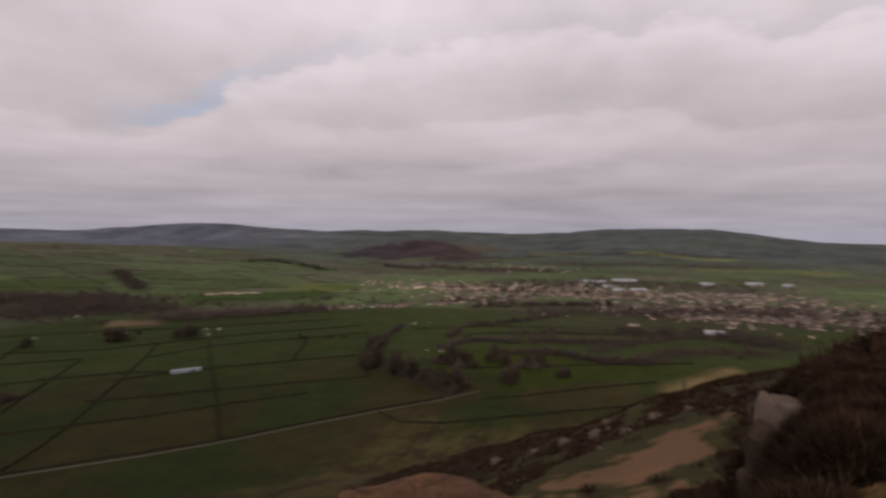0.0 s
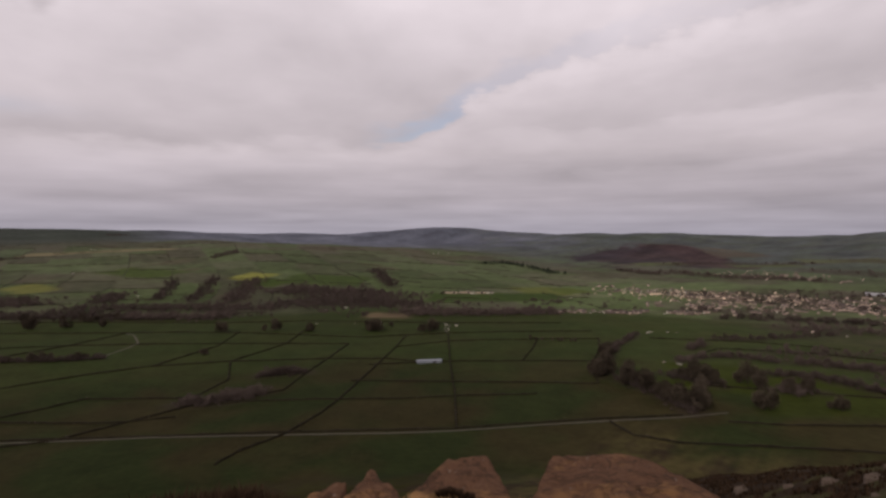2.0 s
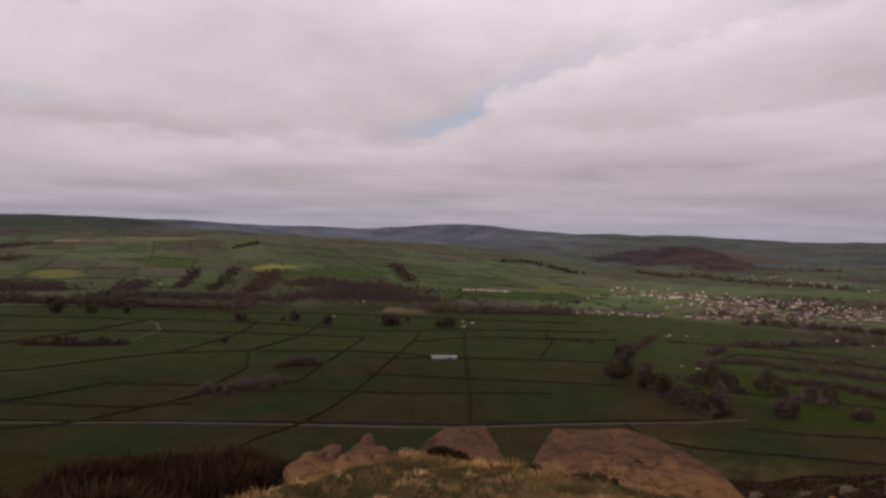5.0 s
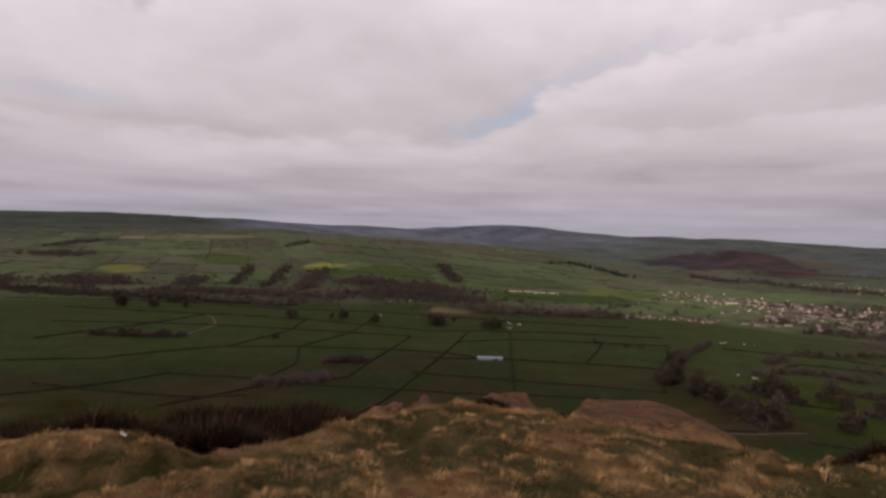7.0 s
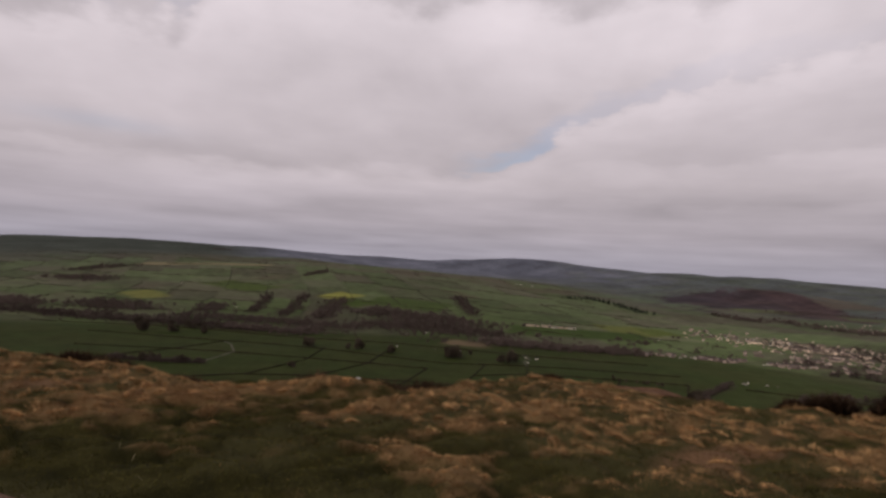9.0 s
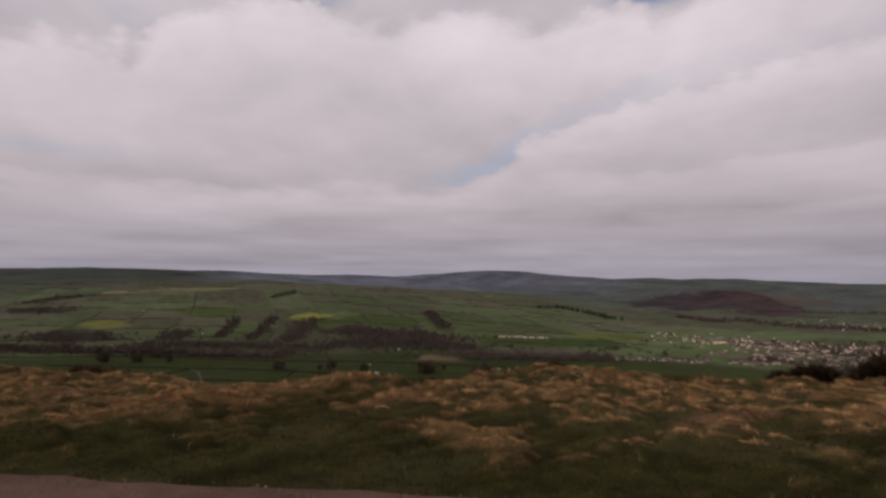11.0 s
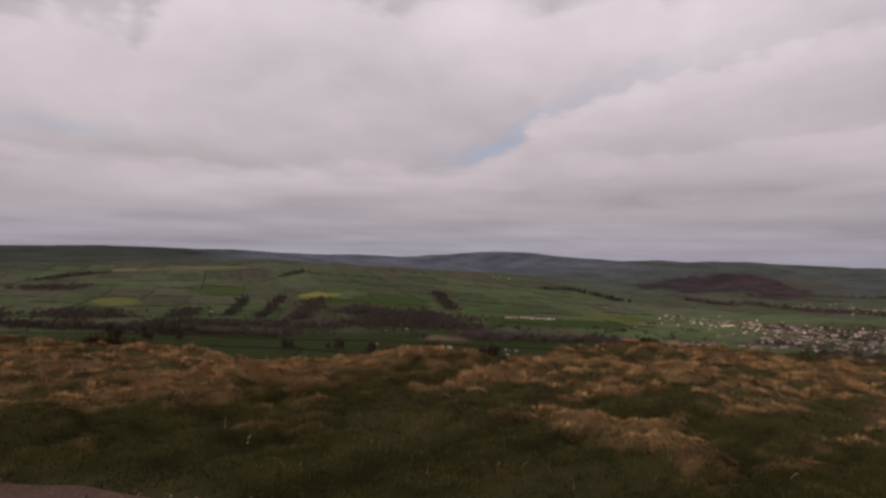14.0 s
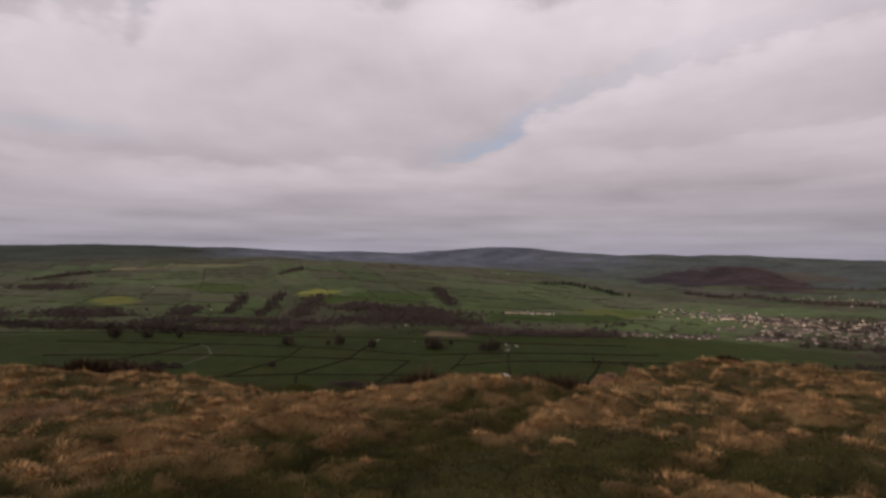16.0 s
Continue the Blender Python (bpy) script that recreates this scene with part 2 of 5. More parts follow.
def link_mesh(name, verts, faces, mat, parent=None, label="", smooth=False):
    me = bpy.data.meshes.new(name)
    me.from_pydata([tuple(v) for v in verts], [], faces)
    me.materials.append(mat)
    if smooth:
        me.shade_smooth()
    ob = new(name, me)
    if parent is not None:
        ob.parent = parent
    if label:
        ob["label"] = label
    return ob


def part(name, bm, mat, parent, label="", smooth=False):
    me = bpy.data.meshes.new(name)
    bm.to_mesh(me)
    bm.free()
    me.materials.append(mat)
    if smooth:
        me.shade_smooth()
    ob = new(name, me)
    ob.parent = parent
    if label:
        ob["label"] = label
    return ob


def wave(x, y, s, k=0.0):
    """Smooth pseudo-noise in about -1..1, feature size s metres."""
    x, y = np.asarray(x, float) / s, np.asarray(y, float) / s
    return (np.sin(x * 1.9 + 1.7 * np.sin(y * 1.3 + k) + k) + np.sin(y * 2.3 + 1.4 * np.sin(x * 1.6 - k) + 2.1 * k)
            + 0.6 * np.sin(x * 3.7 - y * 2.9 + 3 * k + np.sin(y * 3.1))) / 2.6


def step(a, b, v):
    t = np.clip((v - a) / (b - a), 0, 1)
    return t * t * (3 - 2 * t)


# ---------------------------------------------------------------- the land
FLOOR = -150.0
EDGE_X = [-60, -7, -4.5, -3.2, -2.0, -0.4, 0.45, 1.05, 1.6, 2.2, 2.7, 3.8, 4.8, 6, 9, 20, 60]
EDGE_Y = [6.7, 6.9, 6.8, 6.1, 6.6, 6.6, 7.75, 8.4, 8.65, 8.5, 8.3, 7.95, 7.6, 8.8, 9.6, 11.0, 17.0]
BRINK_X = [-60, -7, -1.2, 0.0, 0.5, 4.4, 5.2, 6.2, 7.4, 8.4, 10, 20, 60]
BRINK_Y = [10.0, 10.2, 10.4, 9.7, 9.25, 9.2, 7.9, 8.0, 8.8, 9.7, 11.0, 14.0, 22.0]
SLOPE_AZ = [5, 9, 24, 40, 50, 62, 80]
SLOPE_R = [12, 30, 60, 110, 200, 350]
SLOPE_Z = [[-2, -2, -1.8, -1.6, -1.4, -1.0, 0], [-20, -18, -12, -8.5, -6.3, -4, 0], [-40, -33, -24, -15, -10.5, -7, 0],
           [-68, -50, -41, -32, -23, -15.5, 0], [-110, -105, -97, -87, -77, -65, -45], [-148, -148, -148, -148, -147, -146, -140]]
HILLS = [  # x, y, rise, half-width across, half-width along, turn in degrees
    (-780, 1780, 26, 800, 420, 4),
    (-1000, 2500, 78, 1250, 620, 0),
    (-2700, 3700, 118, 1500, 900, 20),
    (-600, 4500, 62, 1100, 500, 0),
    (230, 4450, 84, 760, 380, 0),
    (1080, 2900, 54, 380, 300, 10),
    (1600, 4100, 84, 1100, 520, 15),
    (3300, 3100, 104, 1100, 700, 40),
    (2650, 3650, 50, 700, 450, 35),
]


def edge(x):
    return np.interp(x, EDGE_X, EDGE_Y)


def slope_z(r, az):
    i = np.clip(np.searchsorted(SLOPE_R, r) - 1, 0, len(SLOPE_R) - 2)
    lo, hi = np.array(SLOPE_R)[i], np.array(SLOPE_R)[i + 1]
    f = np.clip((r - lo) / (hi - lo), 0, 1)
    cols = np.stack([np.interp(az, SLOPE_AZ, row) for row in SLOPE_Z], -1)
    a = np.take_along_axis(cols, i[..., None], -1)[..., 0]
    b = np.take_along_axis(cols, (i + 1)[..., None], -1)[..., 0]
    return a + (b - a) * f


def valley_z(x, y):
    r = np.hypot(x, y)
    z = FLOOR + 62 * step(1250, 4300, r) + 3.0 * wave(x, y, 260, 1.0)
    for hx, hy, rise, sx, sy, turn in HILLS:
        c, s = math.cos(radians(turn)), math.sin(radians(turn))
        u, v = ((x - hx) * c + (y - hy) * s) / sx, (-(x - hx) * s + (y - hy) * c) / sy
        z = z + rise * np.exp(-np.power(u * u + v * v, 1.2)) * (1 + 0.08 * wave(x, y, 330, 2.0))
    return z + 5 * step(1500, 3000, r) * wave(x, y, 170, 3.0)


def cushion(x, y, cell=0.27):
    """Rounded grass cushions: height 0..1 of the nearest one and a random share for each."""
    x, y = np.asarray(x, float), np.asarray(y, float)
    u = (x + 0.10 * wave(x, y, 0.21, 1.3)) / (cell * 1.35)
    v = (y + 0.10 * wave(x, y, 0.25, 2.7)) / cell
    iu, iv = np.floor(u), np.floor(v)
    best, share = np.full(u.shape, 9.0), np.zeros(u.shape)
    for a in (-1, 0, 1):
        for b in (-1, 0, 1):
            h1 = np.abs(np.sin((iu + a) * 127.1 + (iv + b) * 311.7) * 43758.5453) % 1.0
            h2 = np.abs(np.sin((iu + a) * 269.5 + (iv + b) * 183.3) * 24634.6345) % 1.0
            d = (u - iu - a - h1) ** 2 + (v - iv - b - h2) ** 2
            near = d < best
            best, share = np.where(near, d, best), np.where(near, (h1 * 7.31 + h2 * 3.17) % 1.0, share)
    return np.clip(1 - best / 0.75, 0, 1), share


def land_z(x, y):
    x, y = np.atleast_1d(np.asarray(x, float)), np.atleast_1d(np.asarray(y, float))
    r, az = np.hypot(x, y), np.degrees(np.arctan2(x, y))
    d = y - edge(x)
    bumps = 0.03 * wave(x, y, 0.36, 4.0) + 0.05 * wave(x, y, 1.9, 5.0)
    close = (r < 16) & (y > 2.8)
    if close.any():
        dome, share = cushion(x[close], y[close])
        bumps[close] += (0.03 + 0.085 * share) * (dome - 0.4) * step(3.1, 3.9, y[close])
    drop = np.interp(x, [-1, 0.6, 4.4, 5.5], [0.92, 0.75, 0.60, 0.25])
    reach = np.interp(x, [-1, 0.6, 1.4, 2.5, 4.4, 5.5], [2.5, 1.25, 0.75, 0.75, 1.0, 2.0])
    top = 0.13 + bumps * step(2.9, 3.4, y) - drop * step(0, 1, d / reach)
    side = slope_z(r, az) + wave(x, y, 9, 6.0) * 0.06 * np.clip(r - 12, 0, 14) * step(300, 160, r)
    brink = np.interp(x, BRINK_X, BRINK_Y)
    fall = top + (side - top) * step(0, 2.0, y - brink)
    fall = fall + 0.07 * np.exp(-(((x - 1.42) / 0.52) ** 2 + ((y - 9.42) / 0.38) ** 2) ** 2)
    fall = fall + 0.13 * np.exp(-(((x + 1.15) / 0.75) ** 2 + ((y - 7.0) / 0.55) ** 2) ** 2) + 0.045 * np.exp(-(((x - 1.5) / 0.5) ** 2 + ((y - 8.5) / 0.5) ** 2))
    far = step(300, 420, r) * step(0, 60, y)
    back = step(-30, -400, y)
    z = fall + (valley_z(x, y) - fall) * far
    return z * (1 - back) + 2.0 * back


def ground(x, y):
    return float(land_z(x, y)[0])


FIELDS = [  # x, y, half-width, half-depth, turn, colour: fields that stand out, the bright ones painted as sunlit
    (-98, 1020, 42, 30, -8, (0.165, 0.122, 0.072)), (-546, 1590, 46, 62, -16, (0.26, 0.265, 0.064)), (-1010, 1352, 72, 44, -34, (0.17, 0.175, 0.052)),
    (-1290, 2095, 270, 46, 8, (0.22, 0.19, 0.105)), (255, 1420, 62, 90, 10, (0.14, 0.155, 0.045)), (1462, 2890, 90, 70, 20, (0.130, 0.105, 0.078)), (2010, 1900, 60, 270, 8, (0.19, 0.21, 0.09)), (1890, 1200, 60, 110, -30, (0.17, 0.18, 0.085)),
    (1780, 1300, 230, 50, -38, (0.15, 0.16, 0.06)), (330, 1440, 40, 60, 15, (0.10, 0.13, 0.03)), (330, 560, 90, 60, -20, (0.046, 0.060, 0.009)),
    (390, 480, 110, 40, -10, (0.043, 0.055, 0.009)),
]
FIELDS += [
    (-880, 1620, 110, 70, -20, (0.072, 0.10, 0.028)), (1400, 2650, 130, 120, 0, (0.112, 0.094, 0.072)), (880, 2230, 110, 60, 10, (0.11, 0.125, 0.06)),
    (1650, 2300, 150, 80, -20, (0.12, 0.13, 0.07)), (1250, 2150, 130, 60, 0, (0.10, 0.115, 0.055)), (-330, 1560, 120, 90, -12, (0.062, 0.09, 0.025)),
    (120, 1300, 160, 70, 5, (0.052, 0.082, 0.02)), (-480, 1500, 60, 60, -15, (0.06, 0.09, 0.02)), (478, 416, 72, 9, 14, (0.24, 0.17, 0.08)),
    (64, 1366, 60, 15, 0, (0.17, 0.14, 0.10)),
]


WOODS = [  # plan line, number of crowns, half-width
    ([(-628, 1215), (-670, 1340), (-716, 1475)], 90, 12), ([(-544, 1195), (-590, 1370), (-636, 1540)], 120, 15), ([(-455, 1186), (-483, 1337), (-521, 1535)], 220, 24),
    ([(-390, 1385), (-262, 1330), (-110, 1285)], 620, 62), ([(-330, 1190), (-133, 1190), (-50, 1135)], 560, 55), ([(-66, 1045), (59, 1045), (215, 1055)], 420, 30),
    ([(-1020, 1160), (-864, 1152)], 330, 50), ([(-719, 1165), (-756, 1285)], 130, 28), ([(-1060, 995), (-853, 990), (-700, 985), (-552, 975)], 620, 32),
    ([(-560, 970), (-462, 995)], 140, 20), ([(-440, 985), (-400, 1030)], 130, 24), ([(-720, 1080), (-560, 1090), (-430, 1110), (-340, 1110)], 320, 34),
    ([(-1500, 1580), (-1310, 1560)], 200, 45), ([(-1610, 1750), (-1520, 1950)], 160, 34), ([(-795, 1910), (-755, 2050)], 70, 16),
    ([(-1250, 1120), (-1090, 1080)], 260, 44), ([(-218, 1800), (-170, 1600), (-125, 1440)], 150, 18),
    ([(818, 1968), (910, 1758), (1100, 1640)], 260, 50), ([(625, 1961), (740, 1895)], 110, 26),
]
WOODS += [
    ([(339, 588), (384, 575), (407, 543), (426, 506), (470, 490)], 150, 10), ([(277, 643), (328, 672), (366, 663), (390, 640)], 90, 7), ([(317, 708), (362, 764)], 40, 6),
    ([(414, 643), (461, 614), (510, 600)], 110, 12), ([(575, 652), (693, 555), (697, 480)], 150, 30), ([(481, 497), (560, 520), (640, 470)], 80, 20),
    ([(560, 880), (631, 868), (848, 737), (980, 640)], 200, 30), ([(510, 1002), (640, 956), (760, 900)], 150, 20), ([(393, 790), (442, 788), (590, 826)], 70, 9),
    ([(420, 700), (520, 690), (600, 640)], 50, 18), ([(191, 566), (198, 529), (209, 502), (214, 466)], 110, 11), ([(166, 580), (178, 610), (192, 649), (230, 734), (293, 831)], 90, 5),
    ([(240, 580), (268, 539)], 40, 8), ([(318, 521), (351, 521)], 44, 9), ([(-234, 496), (-205, 506), (-176, 535)], 130, 11), ([(-192, 594), (-155, 606)], 80, 9), ([(-520, 640), (-452, 647), (-405, 664)], 90, 3),
    ([(850, 1350), (1100, 1250), (1300, 1000)], 150, 110), ([(460, 560), (520, 590), (600, 590)], 60, 14),
]
WOODS += [
    ([(640, 1230), (760, 1170), (900, 980)], 60, 40), ([(800, 820), (950, 720), (1100, 560)], 90, 80),
    ([(760, 760), (900, 640), (1020, 520)], 64, 60), ([(-2030, 3355), (-1960, 3438)], 40, 14),
    ([(560, 1330), (700, 1290), (830, 1240)], 36, 36), ([(900, 2200), (1150, 2260), (1500, 2200)], 90, 40),
    ([(1300, 1900), (1600, 1700), (1800, 1450)], 110, 70), ([(450, 1090), (640, 1075)], 34, 14), ([(1700, 2300), (2000, 2000), (2200, 1700)], 110, 60),
]


def field_cover(x, y):
    """Land cover colour of each point, with distance haze and some sun and cloud shade painted in."""
    r = np.hypot(x, y)
    # valley pasture: soft patches of green and rushy olive, kept dark to paint in cloud shade
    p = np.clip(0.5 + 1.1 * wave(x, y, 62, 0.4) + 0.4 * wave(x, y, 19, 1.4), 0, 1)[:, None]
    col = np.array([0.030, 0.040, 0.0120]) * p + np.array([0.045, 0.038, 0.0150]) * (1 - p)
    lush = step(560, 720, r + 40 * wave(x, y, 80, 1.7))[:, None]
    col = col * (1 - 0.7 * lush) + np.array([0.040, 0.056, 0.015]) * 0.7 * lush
    # hill farms: one tone for each field, some of them split by a strip of rushes
    hu = np.floor((x + 60 * np.sin(y / 300.0) + 0.35 * y) / 135)
    hv = np.floor((y + 50 * np.sin(x / 260.0) + 45 * np.sin(hu * 2.4)) / 165)
    h = np.abs(np.sin(hu * 12.9898 + hv * 78.233) * 43758.5453) % 1.0
    h2 = np.abs(np.sin(hu * 39.346 + hv * 11.135) * 24634.6345) % 1.0
    tone = (0.97 + 0.46 * h + 0.14 * wave(x, y, 46, 2.4) + 0.12 * wave(x, y, 15, 0.4))[:, None]
    olive = np.array([0.080, 0.082, 0.048])
    grass = np.array([0.067, 0.090, 0.035])
    f = np.clip(np.where(h2 < 0.30, 0.1, np.where(h2 < 0.5, 0.55, 1.0)) + 0.35 * wave(x, y, 75, 3.1), 0, 1)[:, None]
    # east side and hills painted brighter for sun, near west darker for shade
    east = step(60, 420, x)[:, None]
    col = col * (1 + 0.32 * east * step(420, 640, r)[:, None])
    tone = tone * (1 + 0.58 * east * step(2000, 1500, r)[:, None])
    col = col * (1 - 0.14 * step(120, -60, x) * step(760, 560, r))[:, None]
    # farther fields paler and bluer: haze put into their colour
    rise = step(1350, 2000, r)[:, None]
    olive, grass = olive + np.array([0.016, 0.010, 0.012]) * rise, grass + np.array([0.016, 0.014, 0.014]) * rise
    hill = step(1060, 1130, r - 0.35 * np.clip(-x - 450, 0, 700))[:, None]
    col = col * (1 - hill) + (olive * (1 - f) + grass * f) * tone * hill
    bracken = (step(0.40, 0.85, 0.6 * wave(x, y, 190, 5.3) + 0.5 * wave(x, y, 70, 1.8) + 0.9 * step(2050, 2450, y) * step(700, -200, x)) * step(1150, 1350, r))[:, None]
    col = col * (1 - 0.5 * bracken) + np.array([0.110, 0.082, 0.058]) * 0.5 * bracken
    # town gardens and yards, greyer than the fields
    town = np.clip(1.3 * np.exp(-(((x - 900) / 380) ** 2 + ((y - 960) / 380) ** 2) ** 2), 0, 1) * np.clip(0.7 + 0.5 * wave(x, y, 60, 2.0), 0, 1)
    col = col * (1 - 0.7 * town[:, None]) + np.array([0.088, 0.068, 0.058]) * 0.7 * town[:, None]
    yard = np.exp(-(((x - 690) / 190) ** 2 + ((y - 1290 + 0.5 * (x - 690)) / 120) ** 2) ** 2) + 0.9 * np.exp(-(((x - 460) / 220) ** 2 + ((y - 1056) / 26) ** 2) ** 2)
    yard = (np.clip(yard, 0, 1) * np.clip(0.75 + 0.6 * wave(x, y, 45, 0.6), 0, 1))[:, None]
    col = col * (1 - 0.75 * yard) + np.array([0.120, 0.092, 0.070]) * 0.75 * yard
    # far ridges: aerial haze painted as a paler, bluer base colour
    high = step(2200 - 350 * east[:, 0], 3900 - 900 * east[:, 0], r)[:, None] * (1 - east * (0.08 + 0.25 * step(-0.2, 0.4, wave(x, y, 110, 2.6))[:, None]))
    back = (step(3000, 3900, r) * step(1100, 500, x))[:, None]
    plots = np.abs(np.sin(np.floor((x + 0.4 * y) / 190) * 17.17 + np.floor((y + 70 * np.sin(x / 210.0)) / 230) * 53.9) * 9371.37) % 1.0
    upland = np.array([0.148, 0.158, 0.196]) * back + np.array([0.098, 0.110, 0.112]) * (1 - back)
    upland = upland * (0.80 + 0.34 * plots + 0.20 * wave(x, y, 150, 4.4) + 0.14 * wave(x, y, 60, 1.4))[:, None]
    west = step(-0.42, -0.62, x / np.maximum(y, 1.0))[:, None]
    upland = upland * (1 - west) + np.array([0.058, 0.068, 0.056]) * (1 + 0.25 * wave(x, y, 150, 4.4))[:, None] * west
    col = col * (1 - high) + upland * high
    # heather moor on the hill across the valley
    m = np.exp(-(((x - 960) / 400) ** 2 + ((y - 2500 - 0.30 * (x - 960)) / 330) ** 2)) + 0.16 * wave(x, y, 150, 0.5) + 0.14 * wave(x, y, 60, 1.5) + 0.08 * wave(x, y, 25, 0.8)
    m = m + 0.55 * np.exp(-(((x - 1090) / 120) ** 2 + ((y - 2180) / 260) ** 2))
    moor = 0.9 * step(0.34, 0.46, m)[:, None]
    ruddy = np.clip(step(700, 1150, x) + 0.5 * wave(x, y, 120, 2.2), 0, 1)[:, None]
    col = col * (1 - moor) + ((np.array([0.050, 0.037, 0.046]) * (1 - ruddy) + np.array([0.074, 0.045, 0.046]) * ruddy) * (1 + 0.35 * wave(x, y, 90, 2.2) + 0.2 * wave(x, y, 33, 1.2))[:, None]) * moor
    # odd-coloured fields, and sun patches painted as field colour
    for fx, fy, hw, hd, turn, c in FIELDS:
        co, si = math.cos(radians(turn)), math.sin(radians(turn))
        u, v = (x - fx) * co + (y - fy) * si, -(x - fx) * si + (y - fy) * co
        wob = 1 + 0.12 * wave(x, y, 40, fx)
        inside = (step(hw * wob + 13, hw * wob - 13, np.abs(u)) * step(hd * wob + 16, hd * wob - 16, np.abs(v)))[:, None]
        col = col * (1 - inside) + np.array(c) * inside
    # leaf litter and bramble under the bare woods
    litter = np.zeros(len(x))
    deep = (r > 380) & (y > 0)
    for line, n, w in WOODS:
        d2 = np.full(int(deep.sum()), 1e9)
        px, py = x[deep], y[deep]
        for (ax, ay), (bx, by) in zip(line, line[1:]):
            ux, uy = bx - ax, by - ay
            k = np.clip(((px - ax) * ux + (py - ay) * uy) / (ux * ux + uy * uy), 0, 1)
            d2 = np.minimum(d2, (px - ax - k * ux) ** 2 + (py - ay - k * uy) ** 2)
        litter[deep] = np.maximum(litter[deep], step(1.5, 0.4, np.sqrt(d2) / (w + 4) + 0.35 * wave(px, py, 34, 1.0) + 0.25 * wave(px, py, 12, 2.0)))
    litter = 0.5 * litter[:, None]
    col = col * (1 - litter) + np.array([0.060, 0.044, 0.036]) * litter
    # the hillside below the edge
    d = y - edge(x)
    az = np.degrees(np.arctan2(x, y))
    reach = 1 + 0.38 * step(6, 20, az)
    near = (step(345, 285, r / reach + 22 * wave(x, y, 45, 3.3) + 16 * wave(x, y, 13, 1.1) + 12 * wave(x, y, 5, 2.1)) * step(0.8, 2.2, d))[:, None]
    heath = np.clip(0.25 + 0.7 * wave(x, y, 15, 2.2) + 0.5 * wave(x, y, 5, 0.3) + 1.1 * step(118, 96, r) * step(6, 11, d), 0, 1)[:, None]
    green = step(9, -3, az)[:, None]
    slope = (np.array([0.082, 0.068, 0.026]) * (1 - green) + np.array([0.036, 0.036, 0.0065]) * green) * (1 - heath) + np.array([0.040, 0.027, 0.017]) * heath
    col = col * (1 - near) + slope * near
    top = (step(60, 40, r) * step(1.6, 0.8, d) * (1 - knoll(x, y)))[:, None]
    dark = (knoll(x, y) * np.maximum(step(20, 15, r), step(36, 27, r) * step(0.62, 0.72, x / np.maximum(y, 0.1))))[:, None]
    col = col * (1 - dark) + np.array([0.042, 0.028, 0.017]) * dark
    hit = top[:, 0] > 0
    if hit.any():
        # ground under the blades: sward colour halved to paint in their shade
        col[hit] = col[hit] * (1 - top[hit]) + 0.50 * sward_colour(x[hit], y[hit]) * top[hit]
    # bare sandy ground on the bench
    q = np.exp(-(((x - 24.3 - 0.6 * (y - 29)) / 5.6) ** 2 + ((y - 29.0) / 5.0) ** 2)) + 0.34 * wave(x, y, 2.6, 0.7) + 0.34 * wave(x, y, 1.1, 1.7) + 0.16 * wave(x, y, 0.5, 0.4)
    turf = (step(0.08, 0.25, q + 0.1) * (r < 60))[:, None]
    col = col * (1 - turf) + np.array([0.060, 0.055, 0.022]) * turf
    bare = (step(0.34, 0.58, q - 0.42 * step(29.5, 32.5, y) + 0.12 * wave(x, y, 1.7, 3.2)) * (r < 60))[:, None]
    return col * (1 - bare) + np.array([0.205, 0.120, 0.068]) * bare


def knoll(x, y):
    """The heathery knoll beside the slab, where no grass grows."""
    return step(4.15, 4.5, x) * step(0.0, 0.35, y - 7.7 - 0.22 * (x - 4.2))


def straw_share(x, y):
    """How much of the sward is dead straw: cushions towards the edge, short green turf by the path."""
    dome, share = cushion(x, y)
    v = -0.30 + 0.60 * share + 0.38 * dome + 0.38 * wave(0.7 * x, y, 0.55, 1.1) + 0.22 * wave(x, y, 0.11, 2.0) + 0.20 * wave(x, y, 1.7, 0.2) + 0.08 * step(5.2, 6.2, y) - 0.14 * step(-0.2, -1.0, x) * step(-3.6, -2.6, x) + 0.18 * step(-1.8, -3.4, x)
    return step(0.12, 0.88, v + 0.25 * (np.clip(y, 3, 6.6) - 4.9) - 1.2 * knoll(x, y))


STRAW, RUST, TURF, DARK_TURF = np.array([0.460, 0.290, 0.134]), np.array([0.270, 0.136, 0.060]), np.array([0.089, 0.080, 0.0245]), np.array([0.046, 0.044, 0.0155])


def sward_colour(x, y):
    """Colour of the moor grass at each point: straw, rusty thatch, green turf and darker mottled turf, hollows shaded.
    """
    s = straw_share(x, y)[:, None]
    rust = np.clip(0.12 + 0.5 * wave(x, y, 0.19, 5.1) + 0.35 * wave(x, y, 0.9, 3.1), 0, 0.8)[:, None]
    # random dark mottling, plus shade painted into the hollows between cushions
    mottle_shade = np.clip(0.4 + 0.6 * wave(x, y, 0.33, 2.3) + 0.4 * wave(x, y, 0.12, 0.3) - 0.5 * (cushion(x, y)[0] - 0.5), 0, 1)[:, None]
    return (STRAW * (1 - rust) + RUST * rust) * s + (TURF * (1 - mottle_shade) + DARK_TURF * mottle_shade) * (1 - s)


